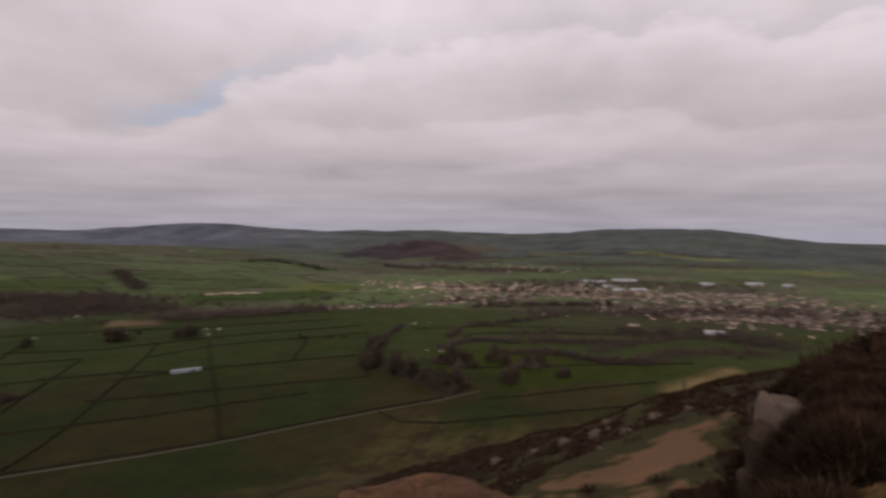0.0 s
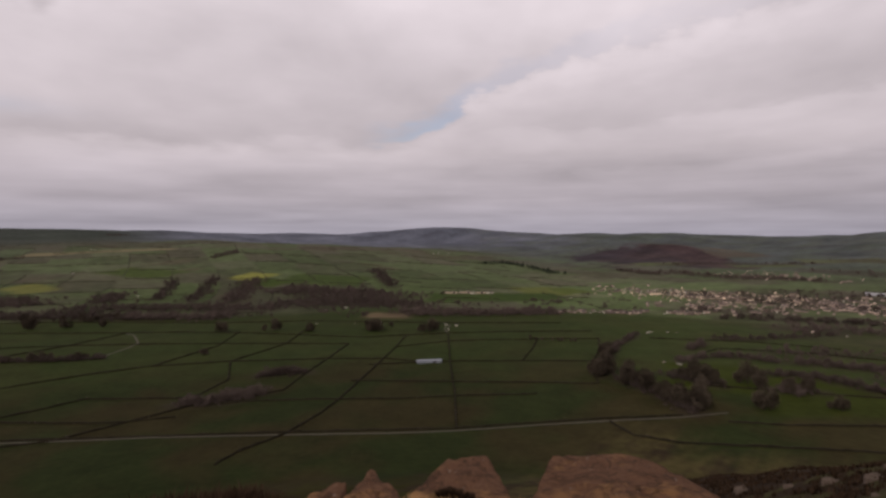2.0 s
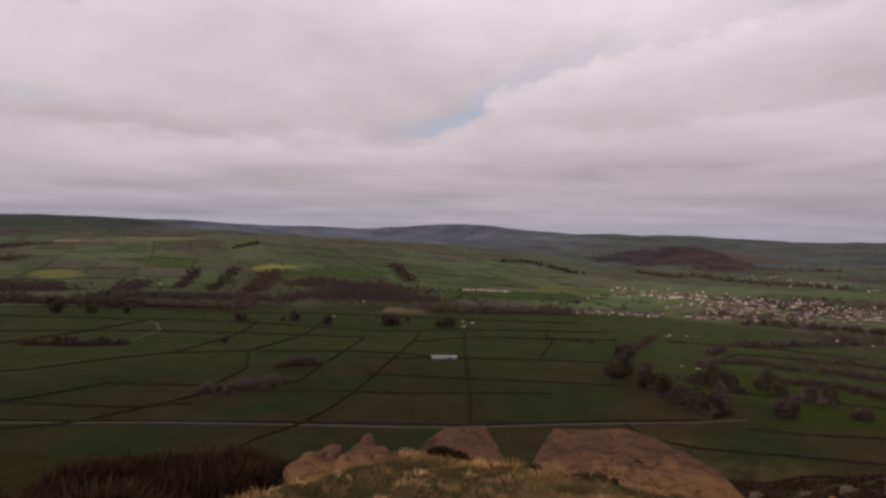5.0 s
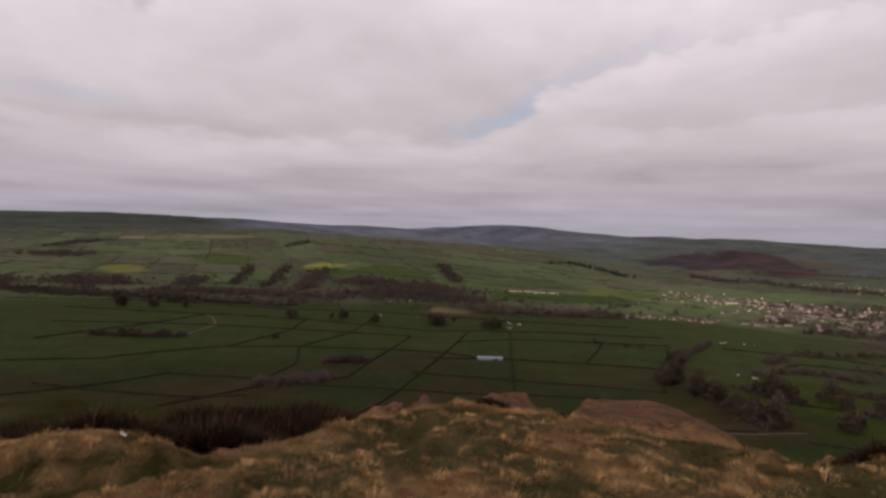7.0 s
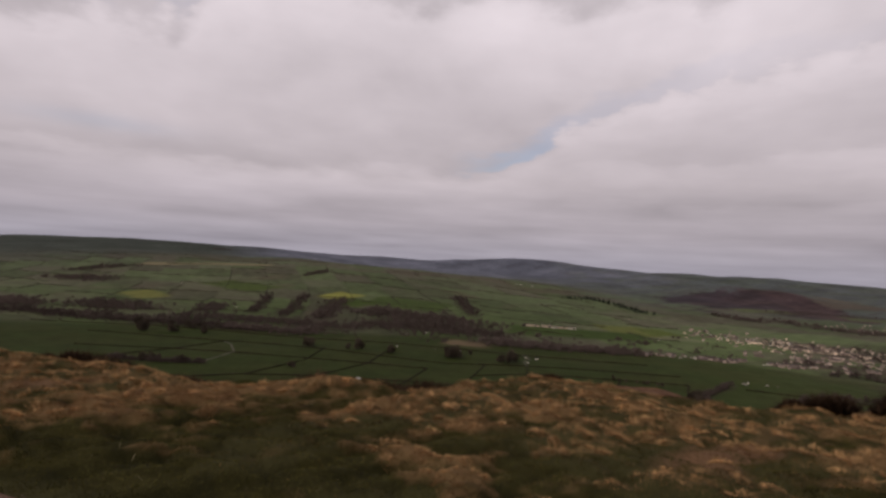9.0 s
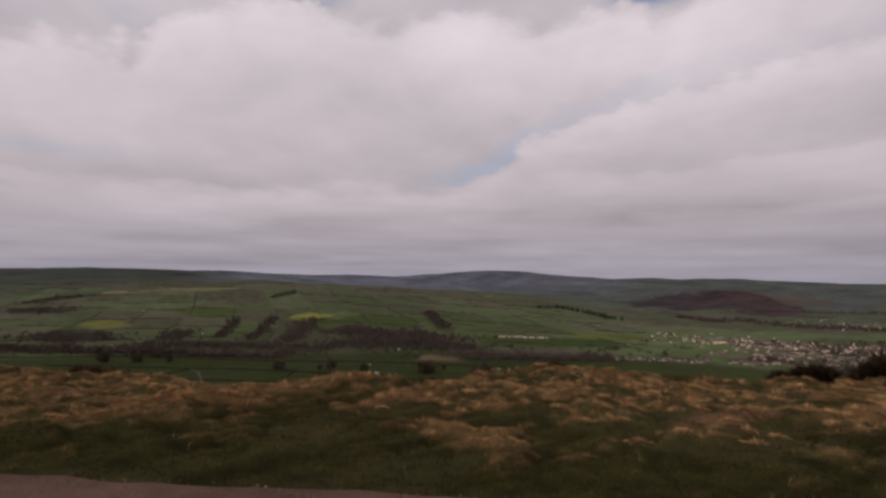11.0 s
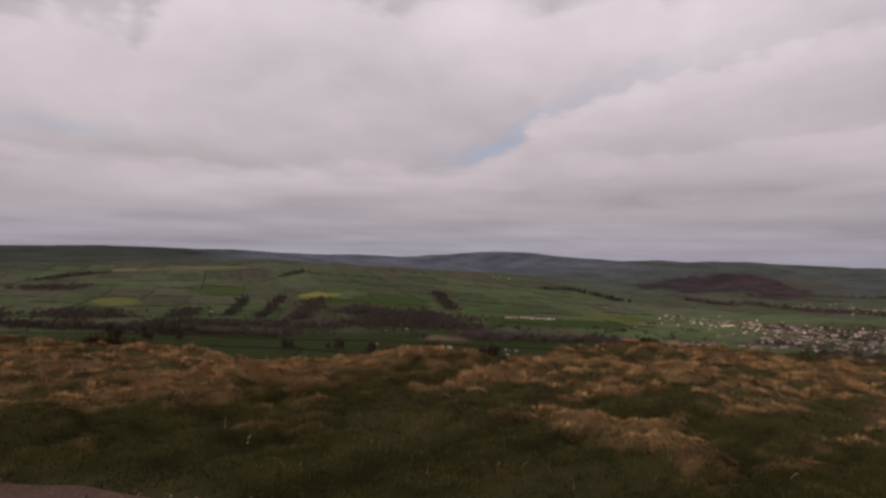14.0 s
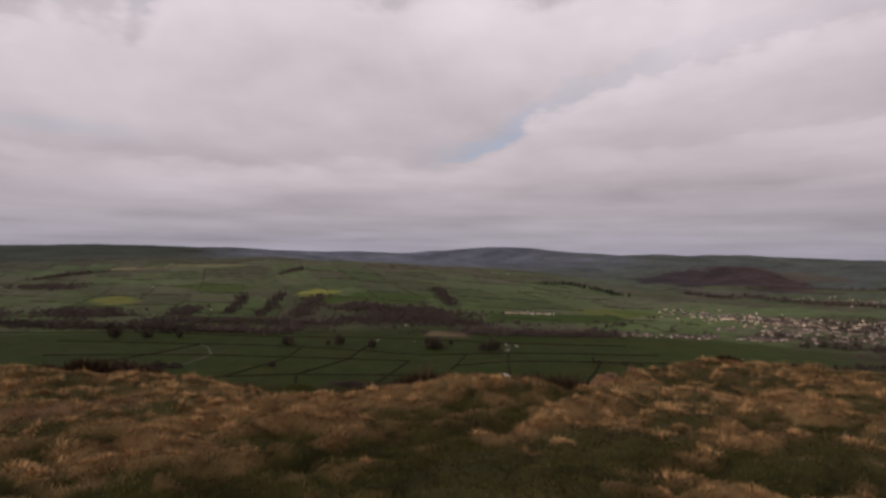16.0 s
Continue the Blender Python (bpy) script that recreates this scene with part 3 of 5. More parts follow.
def build_ground():
    """One sheet out to the skyline, its grid finer in the directions and at the distances that matter."""
    radii = [0.35]
    while radii[-1] < 4930:
        r = radii[-1]
        radii.append(r * (1.007 if 4.0 < r < 10.5 or 18 < r < 42 else 1.016 if r < 900 else 1.011))
    view, back = list(np.arange(-58, 80.01, 0.4)), list(np.arange(86, 302, 6.0))
    few = view + back
    many = list(np.arange(-58, 80.01, 0.2)) + back
    split = next(i for i, r in enumerate(radii) if r > 250)
    blocks, quads, n = [], [], 0
    starts, sizes = [], []
    for i, r in enumerate(radii):
        angles = np.radians(few if i <= split else many)
        blocks.append(np.stack([r * np.sin(angles), r * np.cos(angles)], 1))
        starts.append(n)
        sizes.append(len(angles))
        n += len(angles)
    fans = []
    for i in range(len(radii) - 1):
        a, b, ka, kb = starts[i], starts[i + 1], sizes[i], sizes[i + 1]
        if ka == kb:
            j = np.arange(ka)
            k = (j + 1) % ka
            quads.append(np.stack([b + j, b + k, a + k, a + j], 1))
        else:
            half = len(view) - 1
            for j in range(half):
                fans += [(b + 2 * j, b + 2 * j + 1, a + j), (b + 2 * j + 1, a + j + 1, a + j), (b + 2 * j + 1, b + 2 * j + 2, a + j + 1)]
            for j in range(half, ka):
                k, kk = (j + 1) % ka, (j + half + 1) % kb
                fans += [(b + j + half, b + kk, a + k), (b + j + half, a + k, a + j)]
    plan = np.concatenate(blocks)
    x, y = plan[:, 0], plan[:, 1]
    z = land_z(x, y)
    quads = np.concatenate(quads)
    m, centre = sizes[0], n
    verts = np.concatenate([np.stack([x, y, z], 1), [[0, 0, ground(0, 0)]]])
    tris = np.concatenate([np.array(fans), np.stack([np.full(m, centre), np.arange(m), (np.arange(m) + 1) % m], 1)])
    me = bpy.data.meshes.new("ground")
    me.vertices.add(len(verts))
    me.vertices.foreach_set("co", verts.ravel())
    flat = np.concatenate([quads[:, ::-1].ravel(), tris[:, ::-1].ravel()])
    starts = np.concatenate([np.arange(len(quads)) * 4, len(quads) * 4 + np.arange(len(tris)) * 3])
    me.loops.add(len(flat))
    me.loops.foreach_set("vertex_index", flat)
    me.polygons.add(len(starts))
    me.polygons.foreach_set("loop_start", starts)
    me.update(calc_edges=True)
    me.validate()
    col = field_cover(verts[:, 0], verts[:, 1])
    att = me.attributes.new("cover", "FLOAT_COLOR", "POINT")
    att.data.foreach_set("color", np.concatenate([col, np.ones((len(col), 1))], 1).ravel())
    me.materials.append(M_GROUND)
    me.shade_smooth()
    ob = new("ground", me)
    return tagged(ob, "moor top falling to a wide green valley of walled fields", "ground", kind="structure")


build_ground()

# ---------------------------------------------------------------- path, lanes and field walls


def ribbon(name, line, width, lift, mat, every=6.0, height=0.0, rough=0.0, parent=None, seed=0):
    """A strip along a plan line that follows the ground; with a height it is a wall or hedge bank."""
    rng = random.Random(seed)
    pts = [Vector(p) for p in line]
    dense = []
    for a, b in zip(pts, pts[1:]):
        n = max(1, int((b - a).length / every))
        dense += [a.lerp(b, i / n) for i in range(n)]
    dense.append(pts[-1])
    verts, faces = [], []
    for i, p in enumerate(dense):
        t = (dense[min(i + 1, len(dense) - 1)] - dense[max(i - 1, 0)]).normalized()
        side = Vector((-t.y, t.x))
        p = p + side * rng.uniform(-rough, rough)
        w = width * (1 + rng.uniform(-0.2, 0.2) * (1 if rough else 0)) / 2
        l, r = p + side * w, p - side * w
        zl, zr = ground(l.x, l.y), ground(r.x, r.y)
        if height:
            h = height * (1 + rng.uniform(-0.3, 0.3))
            k = 0.62
            tl, tr = p + side * w * k, p - side * w * k
            zt = (zl + zr) / 2 + h
            verts += [(l.x, l.y, zl - 0.3), (tl.x, tl.y, zt), (tr.x, tr.y, zt), (r.x, r.y, zr - 0.3)]
        else:
            verts += [(l.x, l.y, zl + lift), (r.x, r.y, zr + lift)]
    k = 4 if height else 2
    for i in range(len(dense) - 1):
        a, b = i * k, (i + 1) * k
        for j in range(k - 1):
            faces.append((a + j, a + j + 1, b + j + 1, b + j))
    if height:
        e = (len(dense) - 1) * 4
        faces += [(3, 2, 1, 0), (e, e + 1, e + 2, e + 3)]
    return link_mesh(name, verts, faces, mat, parent)


def build_path():
    xs = np.arange(-40, 40.01, 0.25)
    verts, faces = [], []
    steps = [0, 0.02, 0.12, 0.5, 1.0]
    for x in xs:
        far_y = 3.0 + 0.05 * float(wave(x, 0, 0.7, 1.0)) + 0.03 * float(wave(x, 0, 0.22, 2.0))
        near_y = 0.1 + 0.1 * float(wave(x, 3, 1.5, 2.0))
        for s in steps:
            y = far_y + (near_y - far_y) * s
            verts.append((x, y, ground(x, y) + (0.03 if 0 < s < 1 else -0.02) + 0.006 * float(wave(x, y, 0.4, 3.0))))
    k = len(steps)
    for i in range(len(xs) - 1):
        for j in range(k - 1):
            faces.append((i * k + j, i * k + j + 1, (i + 1) * k + j + 1, (i + 1) * k + j))
    tagged(link_mesh("path", verts, faces, M_TRACK, smooth=True), "worn reddish gravel path along the moor top", "path", kind="structure")


build_path()


def build_pebbles():
    rng = np.random.default_rng(14)
    n = 9000
    x, y = rng.uniform(-7, 7, n), 0.15 + 2.85 * rng.random(n) ** 0.6
    z = np.full(n, 0.13 + 0.03)
    size = 0.003 + 0.010 * rng.random(n) ** 3
    shape = np.array([[1, 0, 0], [0, 1, 0], [-1, 0, 0], [0, -1, 0], [0, 0, 0.7], [0, 0, -0.7]])
    v = shape[None] * size[:, None, None] * rng.uniform(0.6, 1.3, (n, 6, 1)) + np.stack([x, y, z], 1)[:, None, :]
    f = np.array([[0, 1, 4], [1, 2, 4], [2, 3, 4], [3, 0, 4], [1, 0, 5], [2, 1, 5], [3, 2, 5], [0, 3, 5]])
    faces = (np.arange(n)[:, None, None] * 6 + f[None]).reshape(-1, 3)
    tagged(link_mesh("pebbles", v.reshape(-1, 3).tolist(), faces.tolist(), M_PEBBLE), "loose pale grit and pebbles on the path", "gravel", kind="stuff")


build_pebbles()

LANE = [(-420, 398), (-284, 409), (-220, 414), (-149, 416), (-94, 418), (-35, 421), (9, 426), (76, 439), (142, 448), (194, 452), (240, 462)]
tagged(ribbon("lane", LANE, 2.3, 0.25, M_LANE, 5.0), "pale single-track lane between the fields", "lane", kind="structure")
for bend in ([(-483, 843), (-456, 820), (-415, 756), (-411, 722), (-413, 663)], [(9, 838), (4, 880), (14, 905), (2, 940)]):
    tagged(ribbon("lane", bend, 2.4, 0.25, M_LANE, 5.0), "pale farm track across the pasture", "lane", kind="structure")

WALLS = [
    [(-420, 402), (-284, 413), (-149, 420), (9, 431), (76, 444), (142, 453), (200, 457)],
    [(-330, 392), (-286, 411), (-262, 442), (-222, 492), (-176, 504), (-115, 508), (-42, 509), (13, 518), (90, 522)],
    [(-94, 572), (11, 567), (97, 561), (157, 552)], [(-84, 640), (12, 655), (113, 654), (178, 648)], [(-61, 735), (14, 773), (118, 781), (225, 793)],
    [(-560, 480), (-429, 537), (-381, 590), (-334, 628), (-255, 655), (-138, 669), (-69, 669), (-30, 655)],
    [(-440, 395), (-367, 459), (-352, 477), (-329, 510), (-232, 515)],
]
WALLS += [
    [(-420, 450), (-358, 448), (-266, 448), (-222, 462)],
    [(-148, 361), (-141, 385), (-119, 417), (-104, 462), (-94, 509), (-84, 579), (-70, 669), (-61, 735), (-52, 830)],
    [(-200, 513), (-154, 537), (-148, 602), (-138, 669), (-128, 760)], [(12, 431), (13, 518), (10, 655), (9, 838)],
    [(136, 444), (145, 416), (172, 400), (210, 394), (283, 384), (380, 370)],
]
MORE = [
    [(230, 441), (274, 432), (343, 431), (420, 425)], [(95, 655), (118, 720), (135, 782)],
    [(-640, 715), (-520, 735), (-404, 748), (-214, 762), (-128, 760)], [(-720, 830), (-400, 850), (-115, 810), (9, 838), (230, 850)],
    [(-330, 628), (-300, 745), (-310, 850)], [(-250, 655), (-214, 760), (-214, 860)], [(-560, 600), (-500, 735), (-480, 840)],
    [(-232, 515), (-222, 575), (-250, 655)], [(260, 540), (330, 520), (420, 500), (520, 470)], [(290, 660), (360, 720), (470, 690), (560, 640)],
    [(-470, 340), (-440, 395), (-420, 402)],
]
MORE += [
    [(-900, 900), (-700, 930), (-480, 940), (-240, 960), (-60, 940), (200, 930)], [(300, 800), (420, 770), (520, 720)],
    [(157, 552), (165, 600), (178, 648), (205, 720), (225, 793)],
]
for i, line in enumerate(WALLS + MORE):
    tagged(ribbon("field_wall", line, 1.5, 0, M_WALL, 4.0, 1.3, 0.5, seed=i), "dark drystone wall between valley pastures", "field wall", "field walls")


def twig_cloud(rng, n, rx, rz, zc, size):
    """Small leafless twig sprays, as slivers, filling an uneven crown."""
    verts, faces = [], []
    lobes = [(rng.uniform(-0.45, 0.45) * rx, rng.uniform(-0.45, 0.45) * rx, zc + rng.uniform(-0.35, 0.45) * rz, rng.uniform(0.45, 0.75)) for _ in range(6)]
    for _ in range(n):
        lx, ly, lz, s = rng.choice(lobes)
        d = Vector((rng.gauss(0, 1), rng.gauss(0, 1), rng.gauss(0, 1))).normalized() * (rng.random() ** 0.45)
        p = Vector((lx + d.x * rx * s, ly + d.y * rx * s, lz + d.z * rz * s))
        a = Vector((rng.gauss(0, 1), rng.gauss(0, 1), rng.gauss(0.4, 1))).normalized() * size * rng.uniform(0.5, 1.3)
        b = Vector((rng.gauss(0, 1), rng.gauss(0, 1), rng.gauss(0, 1))).normalized() * size * rng.uniform(0.2, 0.5)
        i = len(verts)
        verts += [p - a * 0.5, p + b, p + a * 0.6]
        faces.append((i, i + 1, i + 2))
    return verts, faces


def build_wall_shrubs():
    """Thorn and bramble bushes growing in patches along the pasture walls."""
    rng = random.Random(44)
    tv, tf = [], []
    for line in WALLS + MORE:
        for a, b in zip(line, line[1:]):
            n = int(math.dist(a, b) / 5.0)
            for i in range(n):
                x, y = a[0] + (b[0] - a[0]) * i / n + rng.uniform(-1, 1), a[1] + (b[1] - a[1]) * i / n + rng.uniform(-1, 1)
                if float(wave(x, y, 28, 3.7)) + rng.uniform(-0.4, 0.4) < 0.15:
                    continue
                k = 0.10 + 0.28 * rng.random() ** 2
                v, f = twig_cloud(rng, 18, 6.5 * k, 4.5 * k, 3.0 * k, 4.0 * k)
                z, c = ground(x, y), len(tv)
                tv += [(x + p[0], y + p[1], z + p[2]) for p in v]
                tf += [tuple(j + c for j in q) for q in f]
    tagged(link_mesh("wall_shrubs", tv, tf, M_CROWN), "dark bare thorn bushes along the pasture walls", "shrubs", kind="stuff")


build_wall_shrubs()


def build_hill_hedges():
    """The small hedges of the far hill farms, too many to count."""
    rng = random.Random(5)
    verts, faces = [], []

    def run(pts):
        start = len(verts)
        for x, y in pts:
            z = ground(x, y)
            h = 1.6 * rng.uniform(0.3, 1.6)
            verts.extend([(x - 1.0, y - 0.8, z - 0.3), (x, y, z + h), (x + 1.0, y + 0.8, z - 0.3)])
        for i in range(len(pts) - 1):
            a, b = start + i * 3, start + i * 3 + 3
            faces.extend([(a, a + 1, b + 1, b), (a + 1, a + 2, b + 2, b + 1)])

    def open_land(p):
        return math.hypot(*p) > 1110 and not (p[0] > 350 and p[1] < 1500)

    trees = []
    for m in range(-12, 8):
        # the upright boundaries of each strip of fields, then the cross hedges inside it
        line = [(135.0 * m - 60 * math.sin(q / 300.0) - 0.35 * q, q) for q in np.arange(1100.0, 2600.0, 12.0)]
        for i in range(0, len(line) - 12, 12):
            pts = [p for p in line[i:i + 13] if open_land(p)]
            if len(pts) > 1 and rng.random() < (0.6 if line[i][1] < 1700 else 0.3):
                run(pts)
                trees += [p for p in pts if rng.random() < 0.16]
        for n in range(6, 16):
            y0 = 165.0 * n
            x0 = 135.0 * m - 60 * math.sin(y0 / 300.0) - 0.35 * y0
            pts = [(q, y0 - 50 * math.sin(q / 260.0) - 45 * math.sin(2.4 * m)) for q in np.arange(x0, x0 + 138, 11.0)]
            pts = [p for p in pts if open_land(p)]
            if len(pts) > 1 and rng.random() < 0.6:
                run(pts)
                trees += [p for p in pts if rng.random() < 0.16]
    tv, tf = [], []
    for x, y in trees:
        k = rng.uniform(0.25, 0.7)
        v, f = twig_cloud(rng, 40, 5.0 * k, 5.0 * k, 4.2 * k, 3.0 * k)
        z, c = ground(x, y), len(tv)
        tv += [(x + p[0], y + p[1], z + p[2]) for p in v]
        tf += [tuple(i + c for i in q) for q in f]
    tagged(link_mesh("hedgerow_trees", tv, tf, M_TWIG), "small bare trees along the hillside hedges", "woodland", kind="stuff")
    tagged(link_mesh("hedges", verts, faces, M_HEDGE), "dark hedges round the hillside fields", "hedges", kind="stuff")


build_hill_hedges()

# ---------------------------------------------------------------- trees and woods


def tube(bm, a, b, ra, rb, sides=6):
    a, b = Vector(a), Vector(b)
    q = (b - a).to_track_quat("Z", "Y")
    ring = []
    for p, r in ((a, ra), (b, rb)):
        ring.append([bm.verts.new(p + q @ Vector((r * math.cos(2 * math.pi * i / sides), r * math.sin(2 * math.pi * i / sides), 0))) for i in range(sides)])
    for i in range(sides):
        bm.faces.new((ring[0][i], ring[0][(i + 1) % sides], ring[1][(i + 1) % sides], ring[1][i]))
    bm.faces.new(ring[1])


def make_tree(seed, tall=12.0, spread=4.6):
    rng = random.Random(seed)
    root = new("tree")
    bm = bmesh.new()
    tube(bm, (0, 0, -0.5), (0.15, 0.1, tall * 0.34), 0.30, 0.22)
    tube(bm, (0.15, 0.1, tall * 0.33), (0.3, 0.2, tall * 0.8), 0.26, 0.06)
    for k in range(6):
        w = k * 1.05 + rng.random()
        z = tall * rng.uniform(0.3, 0.5)
        tube(bm, (0.15, 0.1, z), (spread * 0.65 * math.cos(w), spread * 0.65 * math.sin(w), z + tall * rng.uniform(0.15, 0.3)), 0.15, 0.04, 5)
    part("trunk", bm, M_BARK, root)
    v, f = twig_cloud(rng, 720, spread * 1.15, tall * 0.46, tall * 0.46, 1.9)
    link_mesh("crown", v, f, M_CROWN, root)
    return tagged(root, "bare brown winter tree among the valley fields", "tree", "valley trees")


def along(rng, line, n, width):
    pts = [Vector(p) for p in line]
    lens = [(b - a).length for a, b in zip(pts, pts[1:])]
    for _ in range(n):
        s = rng.uniform(0, sum(lens))
        for a, b, l in zip(pts, pts[1:], lens):
            if s <= l:
                p = a.lerp(b, s / l)
                yield p.x + rng.gauss(0, width * 0.62), p.y + rng.gauss(0, width * 0.62)
                break
            s -= l


TREE_LINES = [  # plan line, number of trees, half-width of the belt
    ([(192, 649), (210, 700), (232, 740)], 14, 4), ([(166, 582), (176, 604)], 18, 8),
    ([(191, 566), (198, 529), (209, 502), (214, 466)], 34, 9), ([(243, 576), (256, 559), (268, 539)], 16, 6),
    ([(-60, 890), (-116, 889)], 3, 8), ([(-500, 642), (-420, 660)], 24, 3, 0.55), ([(320, 521), (351, 521)], 14, 7, 0.9),
    ([(304, 531), (303, 533)], 2, 2), ([(266, 472), (285, 480)], 5, 5), ([(326, 470), (342, 468)], 5, 3, 0.6), ([(224, 470), (227, 507)], 5, 4),
]
TREE_LINES += [
    ([(110, 775), (190, 770)], 10, 3, 0.5), ([(320, 545), (290, 548)], 4, 4), ([(-114, 857), (-98, 860)], 9, 5), ([(-34, 856), (-12, 858)], 8, 5),
    ([(-305, 690), (-292, 694)], 3, 4, 0.7), ([(-350, 852), (-340, 852)], 4, 5), ([(-280, 850), (-250, 862)], 5, 5),
    ([(-730, 925), (-640, 940), (-560, 960)], 16, 18, 0.8), ([(-652, 868), (-640, 870)], 5, 4), ([(-604, 886), (-596, 886)], 4, 4),
    ([(-551, 888), (-545, 890)], 3, 3), ([(-352, 868), (-340, 868)], 4, 4, 0.7), ([(-210, 853), (-200, 856)], 7, 5), ([(-118, 886), (-104, 886)], 6, 5),
]


def build_trees():
    rng = random.Random(11)
    kinds = [make_tree(k, 11 + 1.5 * (k % 3), 4.2 + 0.6 * (k % 2)) for k in range(5)]
    used = [False] * len(kinds)
    for line, n, w, *size in TREE_LINES:
        for x, y in along(rng, line, n, w):
            k = rng.randrange(len(kinds))
            s = rng.uniform(0.65, 1.4) * (size[0] if size else 1.0)
            m = pose(x, y, ground(x, y), 0, 0, rng.uniform(0, 360)) @ Matrix.Scale(s, 4)
            if used[k]:
                copy_thing(kinds[k], m)
            else:
                kinds[k].matrix_basis, used[k] = m, True


build_trees()


def build_woods():
    rng = random.Random(12)
    protos = []
    for k in range(6):
        v, f = twig_cloud(rng, 72, 5.4, 5.0, 4.3, 3.0)
        protos.append((np.array([tuple(p) for p in v]), np.array(f)))
    fine = []
    for k in range(6):
        v, f = twig_cloud(rng, 150, 3.6, 3.6, 3.1, 1.5)
        fine.append((np.array([tuple(p) for p in v]), np.array(f)))
    for line, n, w in WOODS:
        near = line[0][1] < 820 and abs(line[0][0]) < 530
        vs, fs, base = [], [], 0
        for x, y in along(rng, line, int(n * (1.1 if line[0][1] > 900 else 1.5)), w):
            v, f = (fine if near else protos)[rng.randrange(6)]
            a, s = rng.uniform(0, 6.28), 0.45 + 0.95 * rng.random() ** 1.6
            rot = np.array([[math.cos(a), -math.sin(a), 0], [math.sin(a), math.cos(a), 0], [0, 0, 1]])
            vs.append(v @ rot.T * s + np.array([x, y, ground(x, y)]))
            fs.append(f + base)
            base += len(v)
        tagged(link_mesh("wood", np.concatenate(vs).tolist(), np.concatenate(fs).tolist(), M_TWIG), "leafless brown wood on the valley side", "woodland", kind="stuff")
    # copses, thickets and hedgerow trees scattered over the river side and the lower hill
    vs, fs, base = [], [], 0
    for _ in range(6000):
        x, y = rng.uniform(-1250, 420), rng.uniform(960, 1520)
        w = float(wave(x, y, 55, 0.9)) + 0.6 * float(wave(x, y, 21, 2.9)) - 1.05 * abs(y - 1130 - 0.05 * x) / 300
        if w < 0.22:
            continue
        v, f = protos[rng.randrange(6)]
        a, s = rng.uniform(0, 6.28), rng.uniform(0.35, 1.0)
        rot = np.array([[math.cos(a), -math.sin(a), 0], [math.sin(a), math.cos(a), 0], [0, 0, 1]])
        vs.append(v @ rot.T * s + np.array([x, y, ground(x, y)]))
        fs.append(f + base)
        base += len(v)
    tagged(link_mesh("thickets", np.concatenate(vs).tolist(), np.concatenate(fs).tolist(), M_TWIG), "bare thickets and hedgerow trees along the river", "woodland", kind="stuff")
    # a dark conifer shelter belt on the ridge
    vs, fs, base = [], [], 0
    for x, y in along(rng, [(140, 2050), (251, 2109), (335, 1966), (386, 1828)], 120, 16):
        n, h = 7, rng.uniform(10, 17)
        z = ground(x, y)
        for tier in range(3):
            zb, zt, r = z + h * (0.12 + 0.26 * tier), z + h * (0.52 + 0.24 * tier), 3.4 - 0.9 * tier
            vs += [(x + r * rng.uniform(0.7, 1.1) * math.cos(6.283 * i / n), y + r * rng.uniform(0.7, 1.1) * math.sin(6.283 * i / n), zb + rng.uniform(-0.6, 0.6)) for i in range(n)] + [(x, y, zt)]
            fs += [(base + i, base + (i + 1) % n, base + n) for i in range(n)]
            base += n + 1
    tagged(link_mesh("conifers", vs, fs, M_PINE), "dark conifer shelter belt on the ridge", "woodland", kind="stuff")


build_woods()

# ---------------------------------------------------------------- houses and barns


def gable(w, d, h, rise, over=0.0):
    """Corner points of a gabled block, ridge along x."""
    a, b = w / 2, d / 2
    return [(-a, -b, -1.5), (a, -b, -1.5), (a, b, -1.5), (-a, b, -1.5), (-a, -b, h), (a, -b, h), (a, b, h), (-a, b, h), (-a, 0, h + rise), (a, 0, h + rise)]


GABLE_FACES = [(0, 1, 5, 4), (2, 3, 7, 6), (1, 2, 6, 9, 5), (3, 0, 4, 8, 7)]


def roof_mesh(w, d, h, rise, mat, root, name="roof", over=0.4, thick=0.25):
    a, b = w / 2 + over, d / 2 + over
    drop = rise * over / (d / 2)
    v = [(-a, -b, h - drop), (a, -b, h - drop), (a, 0, h + rise), (-a, 0, h + rise), (a, b, h - drop), (-a, b, h - drop)]
    v += [(x, y, z + thick) for x, y, z in v]
    f = [(6, 7, 8, 9), (9, 8, 10, 11), (1, 0, 3, 2), (2, 3, 5, 4), (0, 1, 7, 6), (5, 11, 10, 4), (1, 2, 8, 7), (2, 4, 10, 8), (0, 6, 9, 3), (3, 9, 11, 5)]
    return link_mesh(name, v, f, mat, root)


